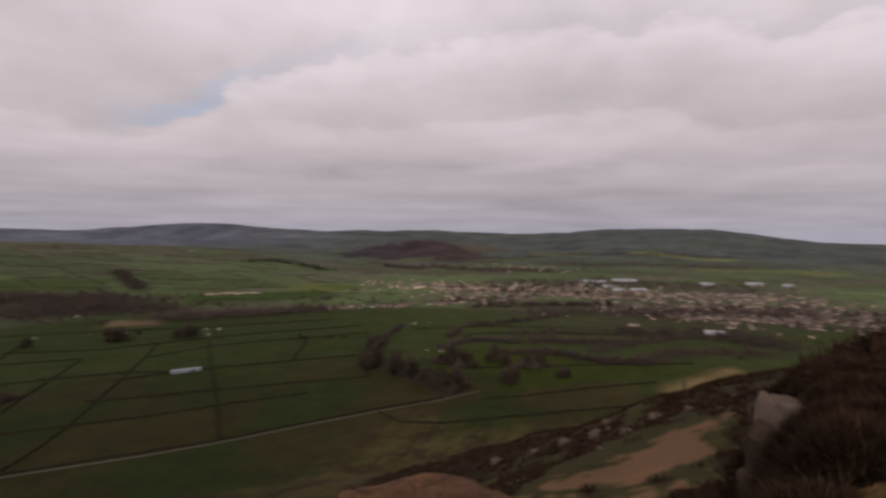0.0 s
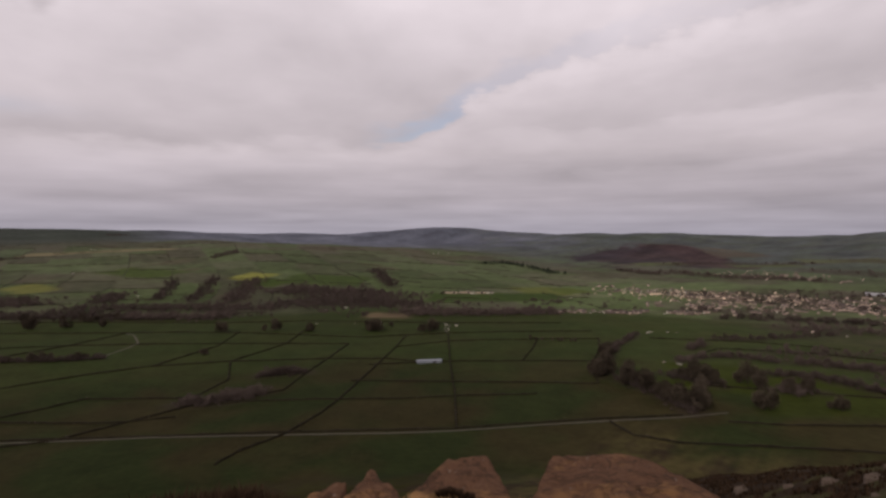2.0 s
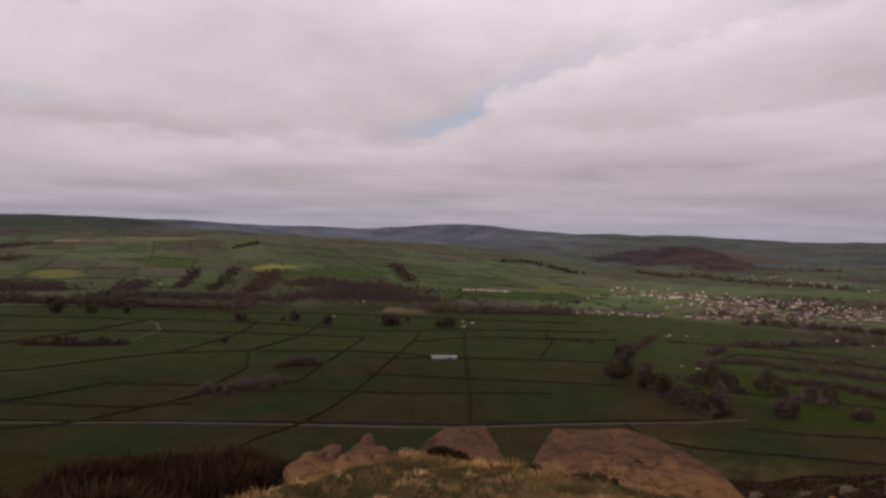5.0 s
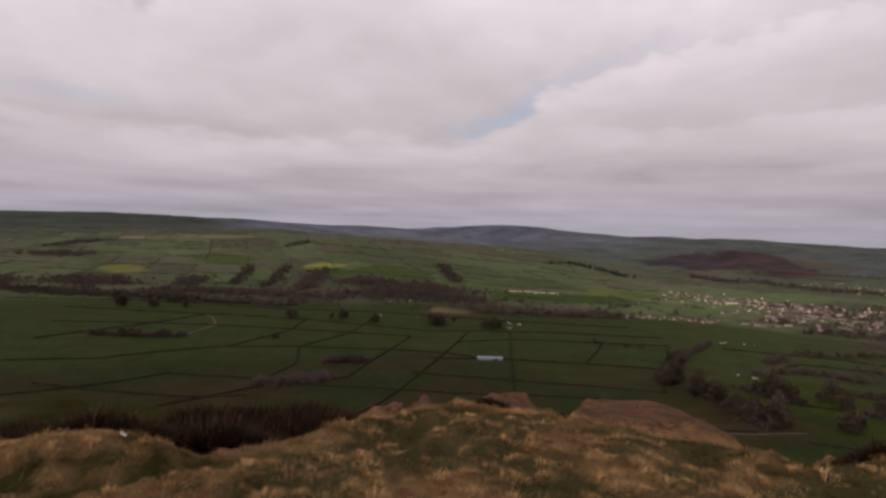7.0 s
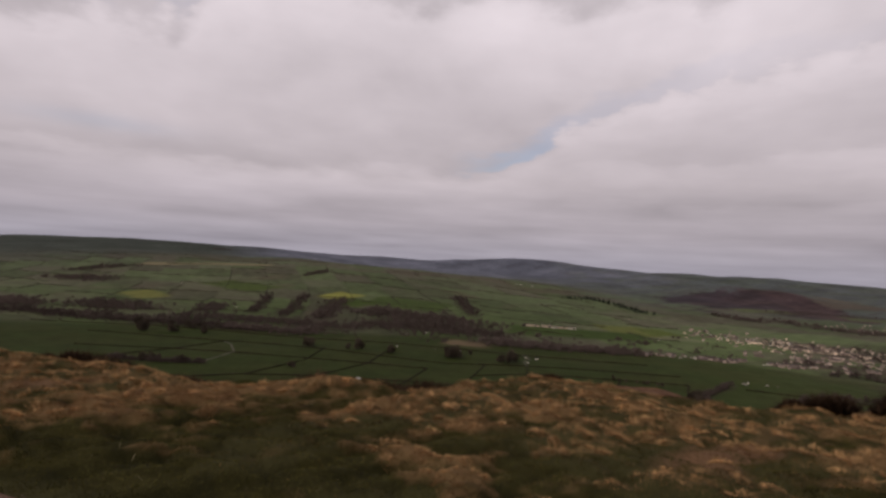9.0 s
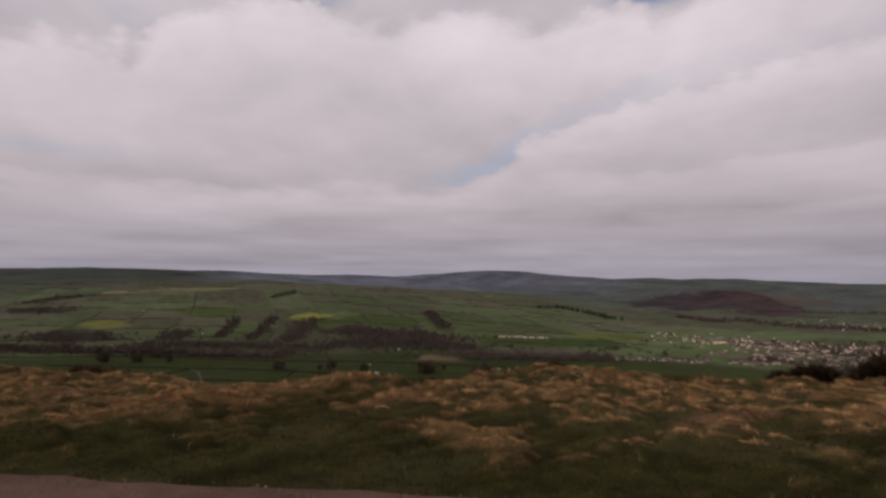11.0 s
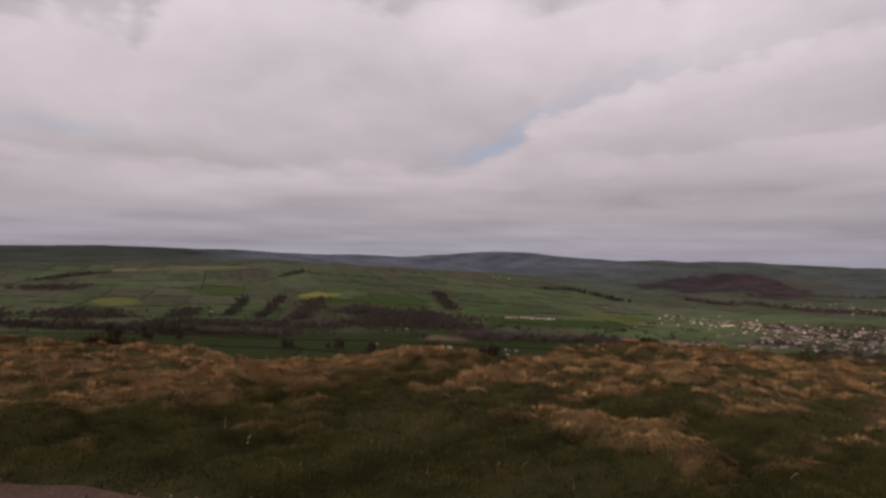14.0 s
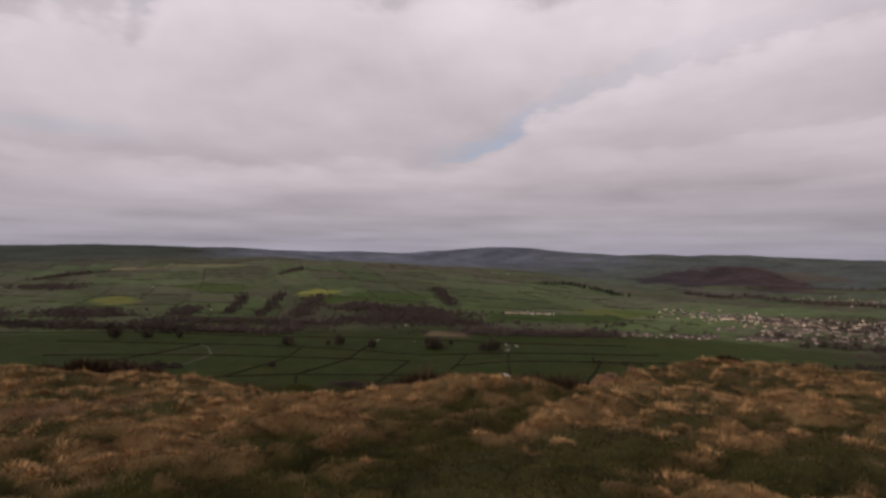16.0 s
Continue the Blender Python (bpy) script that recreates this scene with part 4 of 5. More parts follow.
def make_house(w, d, h, wall, chimneys, label, category="house", group="valley houses", roof=None):
    root = new("house")
    rise = d * 0.36
    link_mesh("wall", gable(w, d, h, rise), GABLE_FACES, wall, root)
    top = roof_mesh(w, d, h, rise, roof or M_SLATE, root)
    for c in range(chimneys):
        x = (w / 2 - 0.6) * (1 if c else -1)
        bm = bmesh.new()
        bmesh.ops.create_cube(bm, size=1.0, matrix=Matrix.Translation((x, 0, h + rise + 0.5)) @ Matrix.Diagonal((0.8, 1.0, 1.9, 1)))
        part("chimney", bm, wall, top, "stone chimney stack")
    for sx in (-0.28, 0.28):
        for z in ((1.3, 3.8) if h > 4 else (1.3,)):
            for side in (-1, 1):
                y = side * (d / 2 + 0.04)
                x = sx * w
                link_mesh("window", [(x - 0.6, y, z - 0.6), (x + 0.6, y, z - 0.6), (x + 0.6, y, z + 0.7), (x - 0.6, y, z + 0.7)], [(0, 1, 2, 3)], M_GLASS, root)
    return tagged(root, label, category, group)


M_GLASS = material("dark_glass", (0.03, 0.035, 0.04), 0.15, 0.05, (0.5, 3.0), spec=0.5)
TOWN = [  # x, y, half-width, half-depth, turn, number of separate houses
    (660, 1290, 130, 70, -28, 46), (490, 1440, 60, 90, 10, 24), (1060, 1770, 120, 90, -25, 22), (370, 1052, 150, 12, -2, 30),
    (890, 1080, 150, 110, -40, 36), (880, 740, 110, 60, -40, 28), (950, 640, 170, 70, -30, 34), (1090, 850, 130, 90, -35, 22),
    (358, 846, 46, 8, -4, 4), (245, 640, 30, 10, -40, 2), (600, 1130, 110, 60, -20, 22),
]
SPOTS = [(10, 1393), (29, 1393), (46, 1395), (64, 1399), (79, 1404), (108, 1370), (-145, 922), (7, 915), (24, 905), (-232, 1098), (-196, 1120), (-697, 1269), (-766, 1230),
         (-1509, 2138), (-1390, 2190), (-1330, 2205), (597, 814), (-860, 985), (-830, 990), (540, 1500), (300, 1290), (-39, 2350), (-20, 2365), (8, 2370), (26, 2372), (305, 1680), (-210, 924), (-103, 927), (10, 869), (-1518, 2150), (-1356, 2165), (-1323, 2160), (-705, 1275), (-697, 1110), (-1056, 1580)]


def build_houses():
    rng = random.Random(21)
    stone = make_house(11, 8, 5.2, M_STONE, 2, "stone house with a grey slate roof in the valley")
    white = make_house(12, 8, 5.0, M_RENDER, 1, "white rendered house with a slate roof in the valley")
    row = make_house(26, 8, 5.2, M_STONE, 2, "long stone terrace with a slate roof")
    low = make_house(15, 7.5, 3.0, M_RENDER, 1, "pale rendered bungalow with a slate roof")
    protos, used = [stone, white, row, low], set()

    def put(x, y, a, k):
        p = protos[k]
        m = pose(x, y, ground(x, y), 0, 0, a) @ Matrix.Scale(rng.uniform(0.34, 0.62), 4)
        if k in used:
            copy_thing(p, m)
        else:
            p.matrix_basis = m
            used.add(k)

    for cx, cy, hw, hd, turn, n in TOWN:
        c, s = math.cos(radians(turn)), math.sin(radians(turn))
        for _ in range(n):
            u, v = rng.uniform(-hw, hw), rng.uniform(-hd, hd)
            v = round(v / 24) * 24 if hd > 40 else v
            # more white walls in the town centre, standing in for sunlight on it
            put(cx + u * c - v * s, cy + u * s + v * c, turn + rng.choice((0, 0, 90)) + rng.uniform(-8, 8), rng.choice((0, 1, 1, 1, 2, 3) if cx == 660 else (0, 1, 1, 3) if cx < 400 else (0, 1, 1, 1) if cx < 500 else (0, 0, 0, 1, 2, 3)))
    for x, y in SPOTS:
        put(x, y, rng.uniform(-40, 40), rng.choice((0, 1, 1)))
    # the rest of the town, too many to count
    def crowd(places, many, walls, label, big=1.0):
        wv, wf, rv, rf = [], [], [], []
        for cx, cy, hw, hd, turn, n in places:
            c, s = math.cos(radians(turn)), math.sin(radians(turn))
            for _ in range(int(n * many)):
                u, v = rng.gauss(0, hw * 0.75), rng.gauss(0, hd * 0.75)
                if float(wave(cx + u, cy + v, 34, 1.9)) < -0.25:
                    continue
                x, y, a = cx + u * c - v * s, cy + u * s + v * c, radians(turn + rng.choice((0, 90)) + rng.uniform(-10, 10))
                z, w, d, h = ground(x, y), big * (rng.uniform(3, 6.5) if rng.random() < 0.8 else rng.uniform(9, 18)), big * rng.uniform(3.5, 5.5), big * rng.uniform(1.5, 3.2)
                q = [(x + p * math.cos(a) - t * math.sin(a), y + p * math.sin(a) + t * math.cos(a), z + k) for p, t, k in gable(w, d, h, d * 0.36)]
                b = len(wv)
                wv += q
                wf += [tuple(i + b for i in f) for f in GABLE_FACES]
                b = len(rv)
                rv += [(px, py, pz + 0.15) for px, py, pz in (q[4], q[5], q[9], q[8], q[6], q[7])]
                rf += [(b, b + 1, b + 2, b + 3), (b + 3, b + 2, b + 4, b + 5)]
        b = len(wv)
        ob = link_mesh("town_houses", wv + rv, wf + [tuple(i + b for i in f) for f in rf], walls)
        ob.data.materials.append(M_TOWN_ROOF)
        for k, p in enumerate(ob.data.polygons):
            p.material_index = 1 if k >= len(wf) else 0
        tagged(ob, label, "town houses", kind="stuff")

    crowd(TOWN[1:2], 2.5, M_TOWN, "scattered stone houses of the upper village")
    crowd(TOWN[:1], 9, M_PALE_SUNLIT, "crowded houses in the middle of town, walls coloured pale as if sunlit")
    crowd(TOWN[10:11] + TOWN[3:4], 6, M_TOWN, "rows of stone houses along the valley road")
    crowd(TOWN[2:3], 5, M_TOWN, "far stone houses at the foot of the moor")
    crowd(TOWN[4:8], 19, M_TOWN, "crowded stone town houses under slate", 1.0)


# pale walls; the sun on the town centre is put into this colour
M_PALE_SUNLIT = material("pale_sunlit_walls", (0.64, 0.51, 0.38), 0.9, 0.1, (0.02, 0.8), island=0.85)
M_TOWN = material("town_walls", (0.44, 0.34, 0.28), 0.9, 0.1, (0.02, 0.8), island=0.65)
M_TOWN_ROOF = material("town_roofs", (0.125, 0.098, 0.090), 0.75, 0.1, (0.02, 0.8), island=0.5)
build_houses()


def make_shed(name, x, y, w, d, h, turn, wall, roof, label):
    root = new(name)
    link_mesh("wall", gable(w, d, h, d * 0.12), GABLE_FACES, wall, root)
    roof_mesh(w, d, h, d * 0.12, roof, root, over=0.3)
    bm = bmesh.new()
    bmesh.ops.create_cube(bm, size=1.0, matrix=Matrix.Translation((w * 0.22, -d / 2 - 0.05, h * 0.4)) @ Matrix.Diagonal((4.5, 0.15, h * 0.8, 1)))
    part("door", bm, M_SLATE, root)
    root.matrix_basis = pose(x, y, ground(x, y), 0, 0, turn)
    tagged(root, label, name.replace("_", " "))


make_shed("barn", -15, 651, 29, 8, 2.4, 8, M_SHEET, M_SHEET, "long pale grey sheeted barn alone in the pasture")
for x, y, w, a in ((1029, 1308, 46, -36), (1070, 1290, 30, -30), (1004, 1190, 28, -36), (1012, 1085, 40, -40), (965, 1105, 26, -40), (1286, 1118, 36, -48), (1409, 1065, 40, -50), (1459, 1003, 22, -52), (688, 585, 26, -45), (1150, 1290, 70, -40)):
    make_shed("factory_shed", x, y, w, 16, 5.0, a, M_WHITE, M_WHITE, "white-clad factory shed at the edge of town")
for x, y, w, a in ((22, 1362, 30, 2), (58, 1368, 26, 4), (76, 1354, 14, -4), (92, 1362, 24, -2), (116, 1360, 18, 3)):
    make_shed("farm_shed", x, y, w, 7.0, 3.2, a, M_PALE_SUNLIT if w > 20 else M_RENDER, M_TOWN_ROOF, "low pale farm building in a stony yard")

# ---------------------------------------------------------------- rocks on the edge


def make_rock(name, outline, top, base, seed, label, tilt=(0.0, 0.0), dome=0.06, rough=0.05, detail=72, group="", droop=(0.0, 0.0), mat=None):
    """A weathered gritstone block from a rough plan outline: an uneven top, worn arrises, steep sides."""
    n = len(outline)
    pts = [Vector(p) for p in outline]
    lens = [(pts[(i + 1) % n] - pts[i]).length for i in range(n)]
    total = sum(lens)
    rim = []
    for k in range(detail):
        s = total * k / detail
        for i in range(n):
            if s <= lens[i]:
                rim.append(pts[i].lerp(pts[(i + 1) % n], s / lens[i]))
                break
            s -= lens[i]
    mid = sum(rim, Vector((0, 0))) / detail
    size = total / 4
    verts, faces = [], []
    rings = [(0.12, 0), (0.3, 0), (0.48, 0), (0.64, 0), (0.78, 0), (0.88, 0), (0.95, 0.004), (0.99, 0.025), (1.01, 0.08), (1.02, 0.2), (1.03, 0.38), (1.05, 0.6), (1.06, 0.8), (1.08, 1.0)]
    off = Vector((seed * 3.1, seed * 1.7, seed * 0.9))
    for s, f in rings:
        for p in rim:
            q = mid + (p - mid) * s
            zt = top + (q.x - mid.x) * tilt[0] + (q.y - mid.y) * tilt[1] + dome * (1 - s * s) - droop[1] * max(0.0, q.x - droop[0]) ** 1.4
            v = Vector((q.x, q.y, zt + (base - zt) * f))
            w = noise.fractal(v * (0.9 / size) * 2.0 + off, 1.0, 2.0, 5)
            crack = abs(noise.noise(Vector((v.x, v.y, v.z * 3)) * 2.2 + off))
            chip = noise.cell(v * (3.2 / max(size, 0.4)) + off) - 0.5
            v.z += rough * (w + 0.5 * chip) * (1 - f) - 0.05 * max(0, 0.12 - crack) / 0.12 * rough * 12
            out = (p - mid).normalized() * rough * 0.9 * w * min(1, s)
            ledge = 0.05 * math.sin(v.z * 9 + seed) * min(1, f * 6) * size * 0.4
            verts.append((v.x + out.x * (1 + ledge), v.y + out.y * (1 + ledge), v.z))
    k = detail
    for r in range(len(rings) - 1):
        for i in range(k):
            j = (i + 1) % k
            faces.append((r * k + i, (r + 1) * k + i, (r + 1) * k + j, r * k + j))
    faces.append(tuple(range(k)))
    ob = link_mesh(name, verts, faces, mat or M_ROCK, smooth=True)
    ob.data.set_sharp_from_angle(angle=radians(28))
    return tagged(ob, label, "rock", group)


make_rock("rock", [(2.92, 10.55), (3.3, 10.55), (3.75, 10.56), (4.2, 10.4), (4.36, 10.08), (4.46, 9.6), (4.55, 9.1), (4.5, 8.8), (3.1, 8.75), (2.5, 9.0), (2.43, 9.36)], -0.20, -3.2, 1,
          "broad flat gritstone slab jutting from the edge", (-0.02, 0.02), 0.02, 0.055, 120, "edge rocks", (4.25, 0.16))
make_rock("rock", [(1.71, 10.35), (2.18, 10.4), (2.28, 9.9), (2.35, 9.36), (2.2, 8.95), (1.4, 9.0), (1.29, 9.6)], -0.20, -3.0, 2,
          "flat-topped gritstone block beside a narrow cleft", (0, 0.03), 0.02, 0.045, 84, "edge rocks")
make_rock("rock", [(0.86, 10.1), (0.91, 10.08), (1.26, 9.52), (1.3, 9.1), (0.68, 9.05), (0.64, 9.5), (0.72, 9.74)], -0.235, -2.8, 3,
          "pointed gritstone slab on the edge", (0.0, 0.03), 0.02, 0.03, 72, "edge rocks")
make_rock("rock", [(0.56, 9.95), (0.63, 9.92), (0.69, 9.6), (0.70, 9.1), (0.32, 9.1), (0.18, 9.36), (0.31, 9.64), (0.42, 9.83)], -0.265, -2.8, 4,
          "small rounded gritstone slab on the edge", (0.03, 0.04), 0.02, 0.03, 72, "edge rocks")
make_rock("rock", [(0.5, 9.2), (0.6, 9.42), (0.8, 9.42), (1.2, 9.42), (1.28, 9.1), (0.9, 8.92), (0.6, 9.0)], -0.30, -1.6, 7,
          "low ochre gritstone ledge below the edge slabs", (0.02, -0.03), 0.03, 0.05, 60, "edge rocks")
make_rock("rock", [(4.5, 11.2), (5.0, 10.9), (4.95, 10.2), (4.6, 10.1), (4.4, 10.6)], -0.9, -3.2, 5, "low gritstone block below the slab", (0.05, 0), 0.04, 0.05, 60, "edge rocks")


make_rock("rock", [(5.1, 9.0), (5.3, 8.75), (5.25, 8.45), (4.9, 8.4), (4.75, 8.7)], -0.18, -1.5, 6, "dark squat gritstone block at the end of the slab", (0.05, 0), 0.05, 0.06, 48, "edge rocks")


def build_boulders():
    rng = random.Random(31)
    spots = [(29.9, 55.7, 1.1), (30.8, 50.0, 0.7), (32.3, 47.3, 1.0), (33.7, 44.7, 1.1), (34.4, 43.6, 0.6), (34.1, 38.1, 1.0), (31.2, 38.1, 0.9), (36.1, 36.7, 0.6), (26.0, 42.0, 0.5), (24.0, 38.0, 0.5),
             (19.0, 33.5, 0.45), (15.5, 30.0, 0.5), (27.0, 36.0, 0.4), (38.0, 34.0, 0.7), (28.0, 24.0, 0.5), (36.0, 46.0, 0.8), (13.0, 24.5, 0.4)]
    for i, (x, y, s) in enumerate(spots):
        s *= 0.8
        pts = [(x + s * rng.uniform(0.6, 1.15) * math.cos(a), y + 0.7 * s * rng.uniform(0.6, 1.1) * math.sin(a)) for a in [2 * math.pi * k / 7 for k in range(7)]]
        z = ground(x, y)
        make_rock("boulder", pts, z + 0.34 * s, z - 0.4, 40 + i, "pale gritstone boulder on the heathery slope", (rng.uniform(-0.2, 0.2), rng.uniform(-0.2, 0.2)), 0.12 * s, 0.11 * s, 32, "slope boulders", mat=M_BOULDER)


build_boulders()
make_rock("rock", [(7.9, 10.35), (8.2, 10.5), (8.7, 10.4), (8.85, 10.0), (8.5, 9.8), (7.95, 9.85)], -0.20, -2.6, 61, "upright gritstone crag at the side of the heather knoll", (0.04, 0), 0.03, 0.16, 72, "knoll rocks", mat=M_CRAG)
make_rock("rock", [(7.62, 10.25), (7.95, 10.4), (8.1, 10.1), (8.0, 9.78), (7.7, 9.85)], -0.78, -2.6, 64, "dark broken gritstone block leaning on the crag", (0.10, -0.05), 0.05, 0.10, 60, "knoll rocks", mat=M_CRAG)
make_rock("rock", [(7.4, 10.1), (7.75, 10.2), (7.95, 9.85), (7.8, 9.6), (7.45, 9.7)], -1.15, -2.8, 65, "dark mossy gritstone block at the foot of the crag", (0.12, 0.08), 0.06, 0.10, 60, "knoll rocks", mat=M_CRAG)
make_rock("rock", [(7.98, 10.3), (8.3, 10.42), (8.56, 10.3), (8.58, 10.05), (8.4, 9.92), (8.04, 9.95)], 0.05, -0.28, 62, "pale gritstone block lying on the crag", (-0.12, 0.1), 0.03, 0.05, 60, "knoll rocks", mat=M_BOULDER)
make_rock("rock", [(9.3, 9.9), (9.8, 10.05), (10.2, 9.9), (10.3, 9.6), (9.7, 9.5), (9.3, 9.65)], 0.14, -0.9, 63, "pale weathered gritstone block on the knoll", (0.1, 0.05), 0.04, 0.06, 56, "knoll rocks")

# ---------------------------------------------------------------- grass and heather


def blades(name, x, y, z, length, lean_x, lean_y, width, colour, mat, label, category):
    """Many tapering, bent blades as one mesh: five points each."""
    n = len(x)
    turn = np.arctan2(lean_y, lean_x) + np.pi / 2
    wx, wy = np.cos(turn) * width / 2, np.sin(turn) * width / 2
    lean = np.hypot(lean_x, lean_y)
    up = length / np.sqrt(1 + lean ** 2)
    p = np.empty((n, 5, 3))
    for k, (f, s, side) in enumerate(((0, 1, -1), (0, 1, 1), (0.55, 0.8, 1), (0.55, 0.8, -1), (1.0, 0, 0))):
        bend = f ** 1.7
        p[:, k, 0] = x + lean_x * up * bend + wx * s * side
        p[:, k, 1] = y + lean_y * up * bend + wy * s * side
        p[:, k, 2] = z + up * (f - 0.25 * bend * np.minimum(lean, 1.5)) - (0.02 if f == 0 else 0)
    me = bpy.data.meshes.new(name)
    me.vertices.add(n * 5)
    me.vertices.foreach_set("co", p.ravel())
    base = np.arange(n)[:, None] * 5
    flat = np.concatenate([base + np.array([[0, 1, 2, 3]]), base + np.array([[3, 2, 4]])], 1).ravel()
    me.loops.add(n * 7)
    me.loops.foreach_set("vertex_index", flat)
    me.polygons.add(n * 2)
    me.polygons.foreach_set("loop_start", (np.arange(n)[:, None] * 7 + np.array([[0, 4]])).ravel())
    me.update(calc_edges=True)
    att = me.attributes.new("cover", "FLOAT_COLOR", "POINT")
    c = np.repeat(np.concatenate([colour, np.ones((n, 1))], 1), 5, 0)
    att.data.foreach_set("color", c.ravel())
    me.materials.append(mat)
    return tagged(new(name, me), label, category, kind="stuff")


ROCK_BOXES = [(2.5, 8.98, 4.35, 11), (1.3, 9.3, 2.3, 11), (0.7, 9.2, 1.25, 11), (0.1, 9.1, 0.7, 11), (2.2, 9.1, 2.9, 11)]


def off_rocks(x, y):
    keep = np.ones(len(x), bool)
    for x0, y0, x1, y1 in ROCK_BOXES:
        keep &= ~((x > x0) & (x < x1) & (y > y0) & (y < y1))
    return keep


def build_grass():
    rng = np.random.default_rng(3)
    # a mat of fine short blades, tousled cushion by cushion
    n = 340000
    x, y = rng.uniform(-9, 9, n), rng.uniform(3.02, 9.9, n)
    keep = (np.abs(x) < 3.2 + 0.75 * y) & (y < edge(x) + 1.2) & off_rocks(x, y) & (knoll(x, y) < 0.5)
    x, y = x[keep], y[keep]
    n = len(x)
    dome, share = cushion(x, y)
    straw = straw_share(x, y)
    comb = 6.283 * share + 1.2 * wave(x, y, 0.5, 3.0) + rng.normal(0, 0.6, n)
    pull = 0.9 + 1.1 * straw
    lx, ly = pull * np.cos(comb) + rng.normal(0, 0.7, n), pull * np.sin(comb) + rng.normal(0, 0.7, n)
    stray = rng.random(n)
    col = sward_colour(x, y)
    col = np.where((stray < 0.06 * step(3.6, 5.2, y) + 0.01)[:, None], np.array([0.16, 0.10, 0.036]), np.where((stray > 0.94)[:, None], np.array([0.040, 0.036, 0.008]), col))
    # shade in the hollows and under the tussocks is put into blade colour
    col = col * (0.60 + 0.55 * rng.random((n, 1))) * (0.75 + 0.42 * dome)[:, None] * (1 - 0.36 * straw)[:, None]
    length = (0.026 + 0.018 * straw + 0.015 * share) * rng.uniform(0.6, 1.4, n)
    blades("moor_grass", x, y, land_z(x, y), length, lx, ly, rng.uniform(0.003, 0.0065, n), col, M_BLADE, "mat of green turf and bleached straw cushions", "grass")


build_grass()


def build_tussocks():
    """Long dead grass flopping out of each tussock, laid over by the wind, and softer green tufts in the turf."""
    rng = np.random.default_rng(17)
    gx, gy = np.meshgrid(np.arange(-8.5, 8.5, 0.17), np.arange(3.1, 9.3, 0.17))
    cx = (gx + rng.uniform(-0.09, 0.09, gx.shape)).ravel()
    cy = (gy + rng.uniform(-0.09, 0.09, gx.shape)).ravel()
    keep = (np.abs(cx) < 3.2 + 0.75 * cy) & (cy < edge(cx) + 0.9) & off_rocks(cx, cy) & (knoll(cx, cy) < 0.3)
    cx, cy = cx[keep], cy[keep]
    dry = straw_share(cx, cy)
    for name, pick, m, tall, label in (("tussocks", (dry > 0.48) & (rng.random(len(dry)) < 0.80), 90, 0.078, "tussocks of long bleached straw laid over by wind"), ("turf_tufts", dry <= 0.45, 40, 0.055, "soft tufts of green and olive moor turf")):
        px, py, d = cx[pick], cy[pick], dry[pick]
        k = len(px)
        size = rng.uniform(0.55, 1.25, k)
        a = rng.uniform(0, 6.283, (k, m))
        out = np.sqrt(rng.random((k, m)))
        x = (px[:, None] + 0.07 * size[:, None] * out * np.cos(a)).ravel()
        y = (py[:, None] + 0.07 * size[:, None] * out * np.sin(a)).ravel()
        gust = 0.55 + 0.4 * wave(x, y, 1.1, 2.0)
        lx = (1.7 * out * np.cos(a)).ravel() + gust + rng.normal(0, 0.35, k * m)
        ly = (1.7 * out * np.sin(a)).ravel() - 0.25 * gust + rng.normal(0, 0.35, k * m)
        length = tall * np.repeat(size, m) * rng.uniform(0.55, 1.2, k * m) * (0.6 + 0.4 * step(4.0, 5.6, y))
        if tall > 0.07:
            hue = rng.random((k, 1, 1)) * 0.5 + 0.35 * rng.random((k, m, 1))
            col = ((STRAW * (1.12 - hue) + RUST * hue) * rng.uniform(0.60, 1.70, (k, 1, 1))).reshape(-1, 3) * rng.uniform(0.55, 1.25, (k * m, 1))
        else:
            hue = rng.random((k, 1, 1)) * 0.6 + 0.4 * rng.random((k, m, 1))
            col = (TURF * (1 - hue) + DARK_TURF * hue).reshape(-1, 3) * rng.uniform(0.6, 1.35, (k * m, 1))
        blades(name, x, y, land_z(x, y), length, lx, ly, rng.uniform(0.0022, 0.0044, k * m), col, M_BLADE, label, "grass")


build_tussocks()


def build_stalks():
    rng = np.random.default_rng(8)
    n = 90
    x, y = rng.uniform(-6, 6, n), rng.uniform(3.1, 7.8, n)
    keep = (y < edge(x) + 0.3) & (knoll(x, y) < 0.1)
    x, y = x[keep], y[keep]
    n = len(x)
    col = np.array([0.42, 0.34, 0.2])[None] * (0.7 + 0.5 * rng.random((n, 1)))
    blades("dead_stalks", x, y, land_z(x, y), rng.uniform(0.06, 0.16, n), rng.normal(0, 0.9, n), rng.normal(0, 0.9, n), rng.uniform(0.0025, 0.004, n), col, M_BLADE,
           "pale dead grass stalks standing in the turf", "grass")


build_stalks()


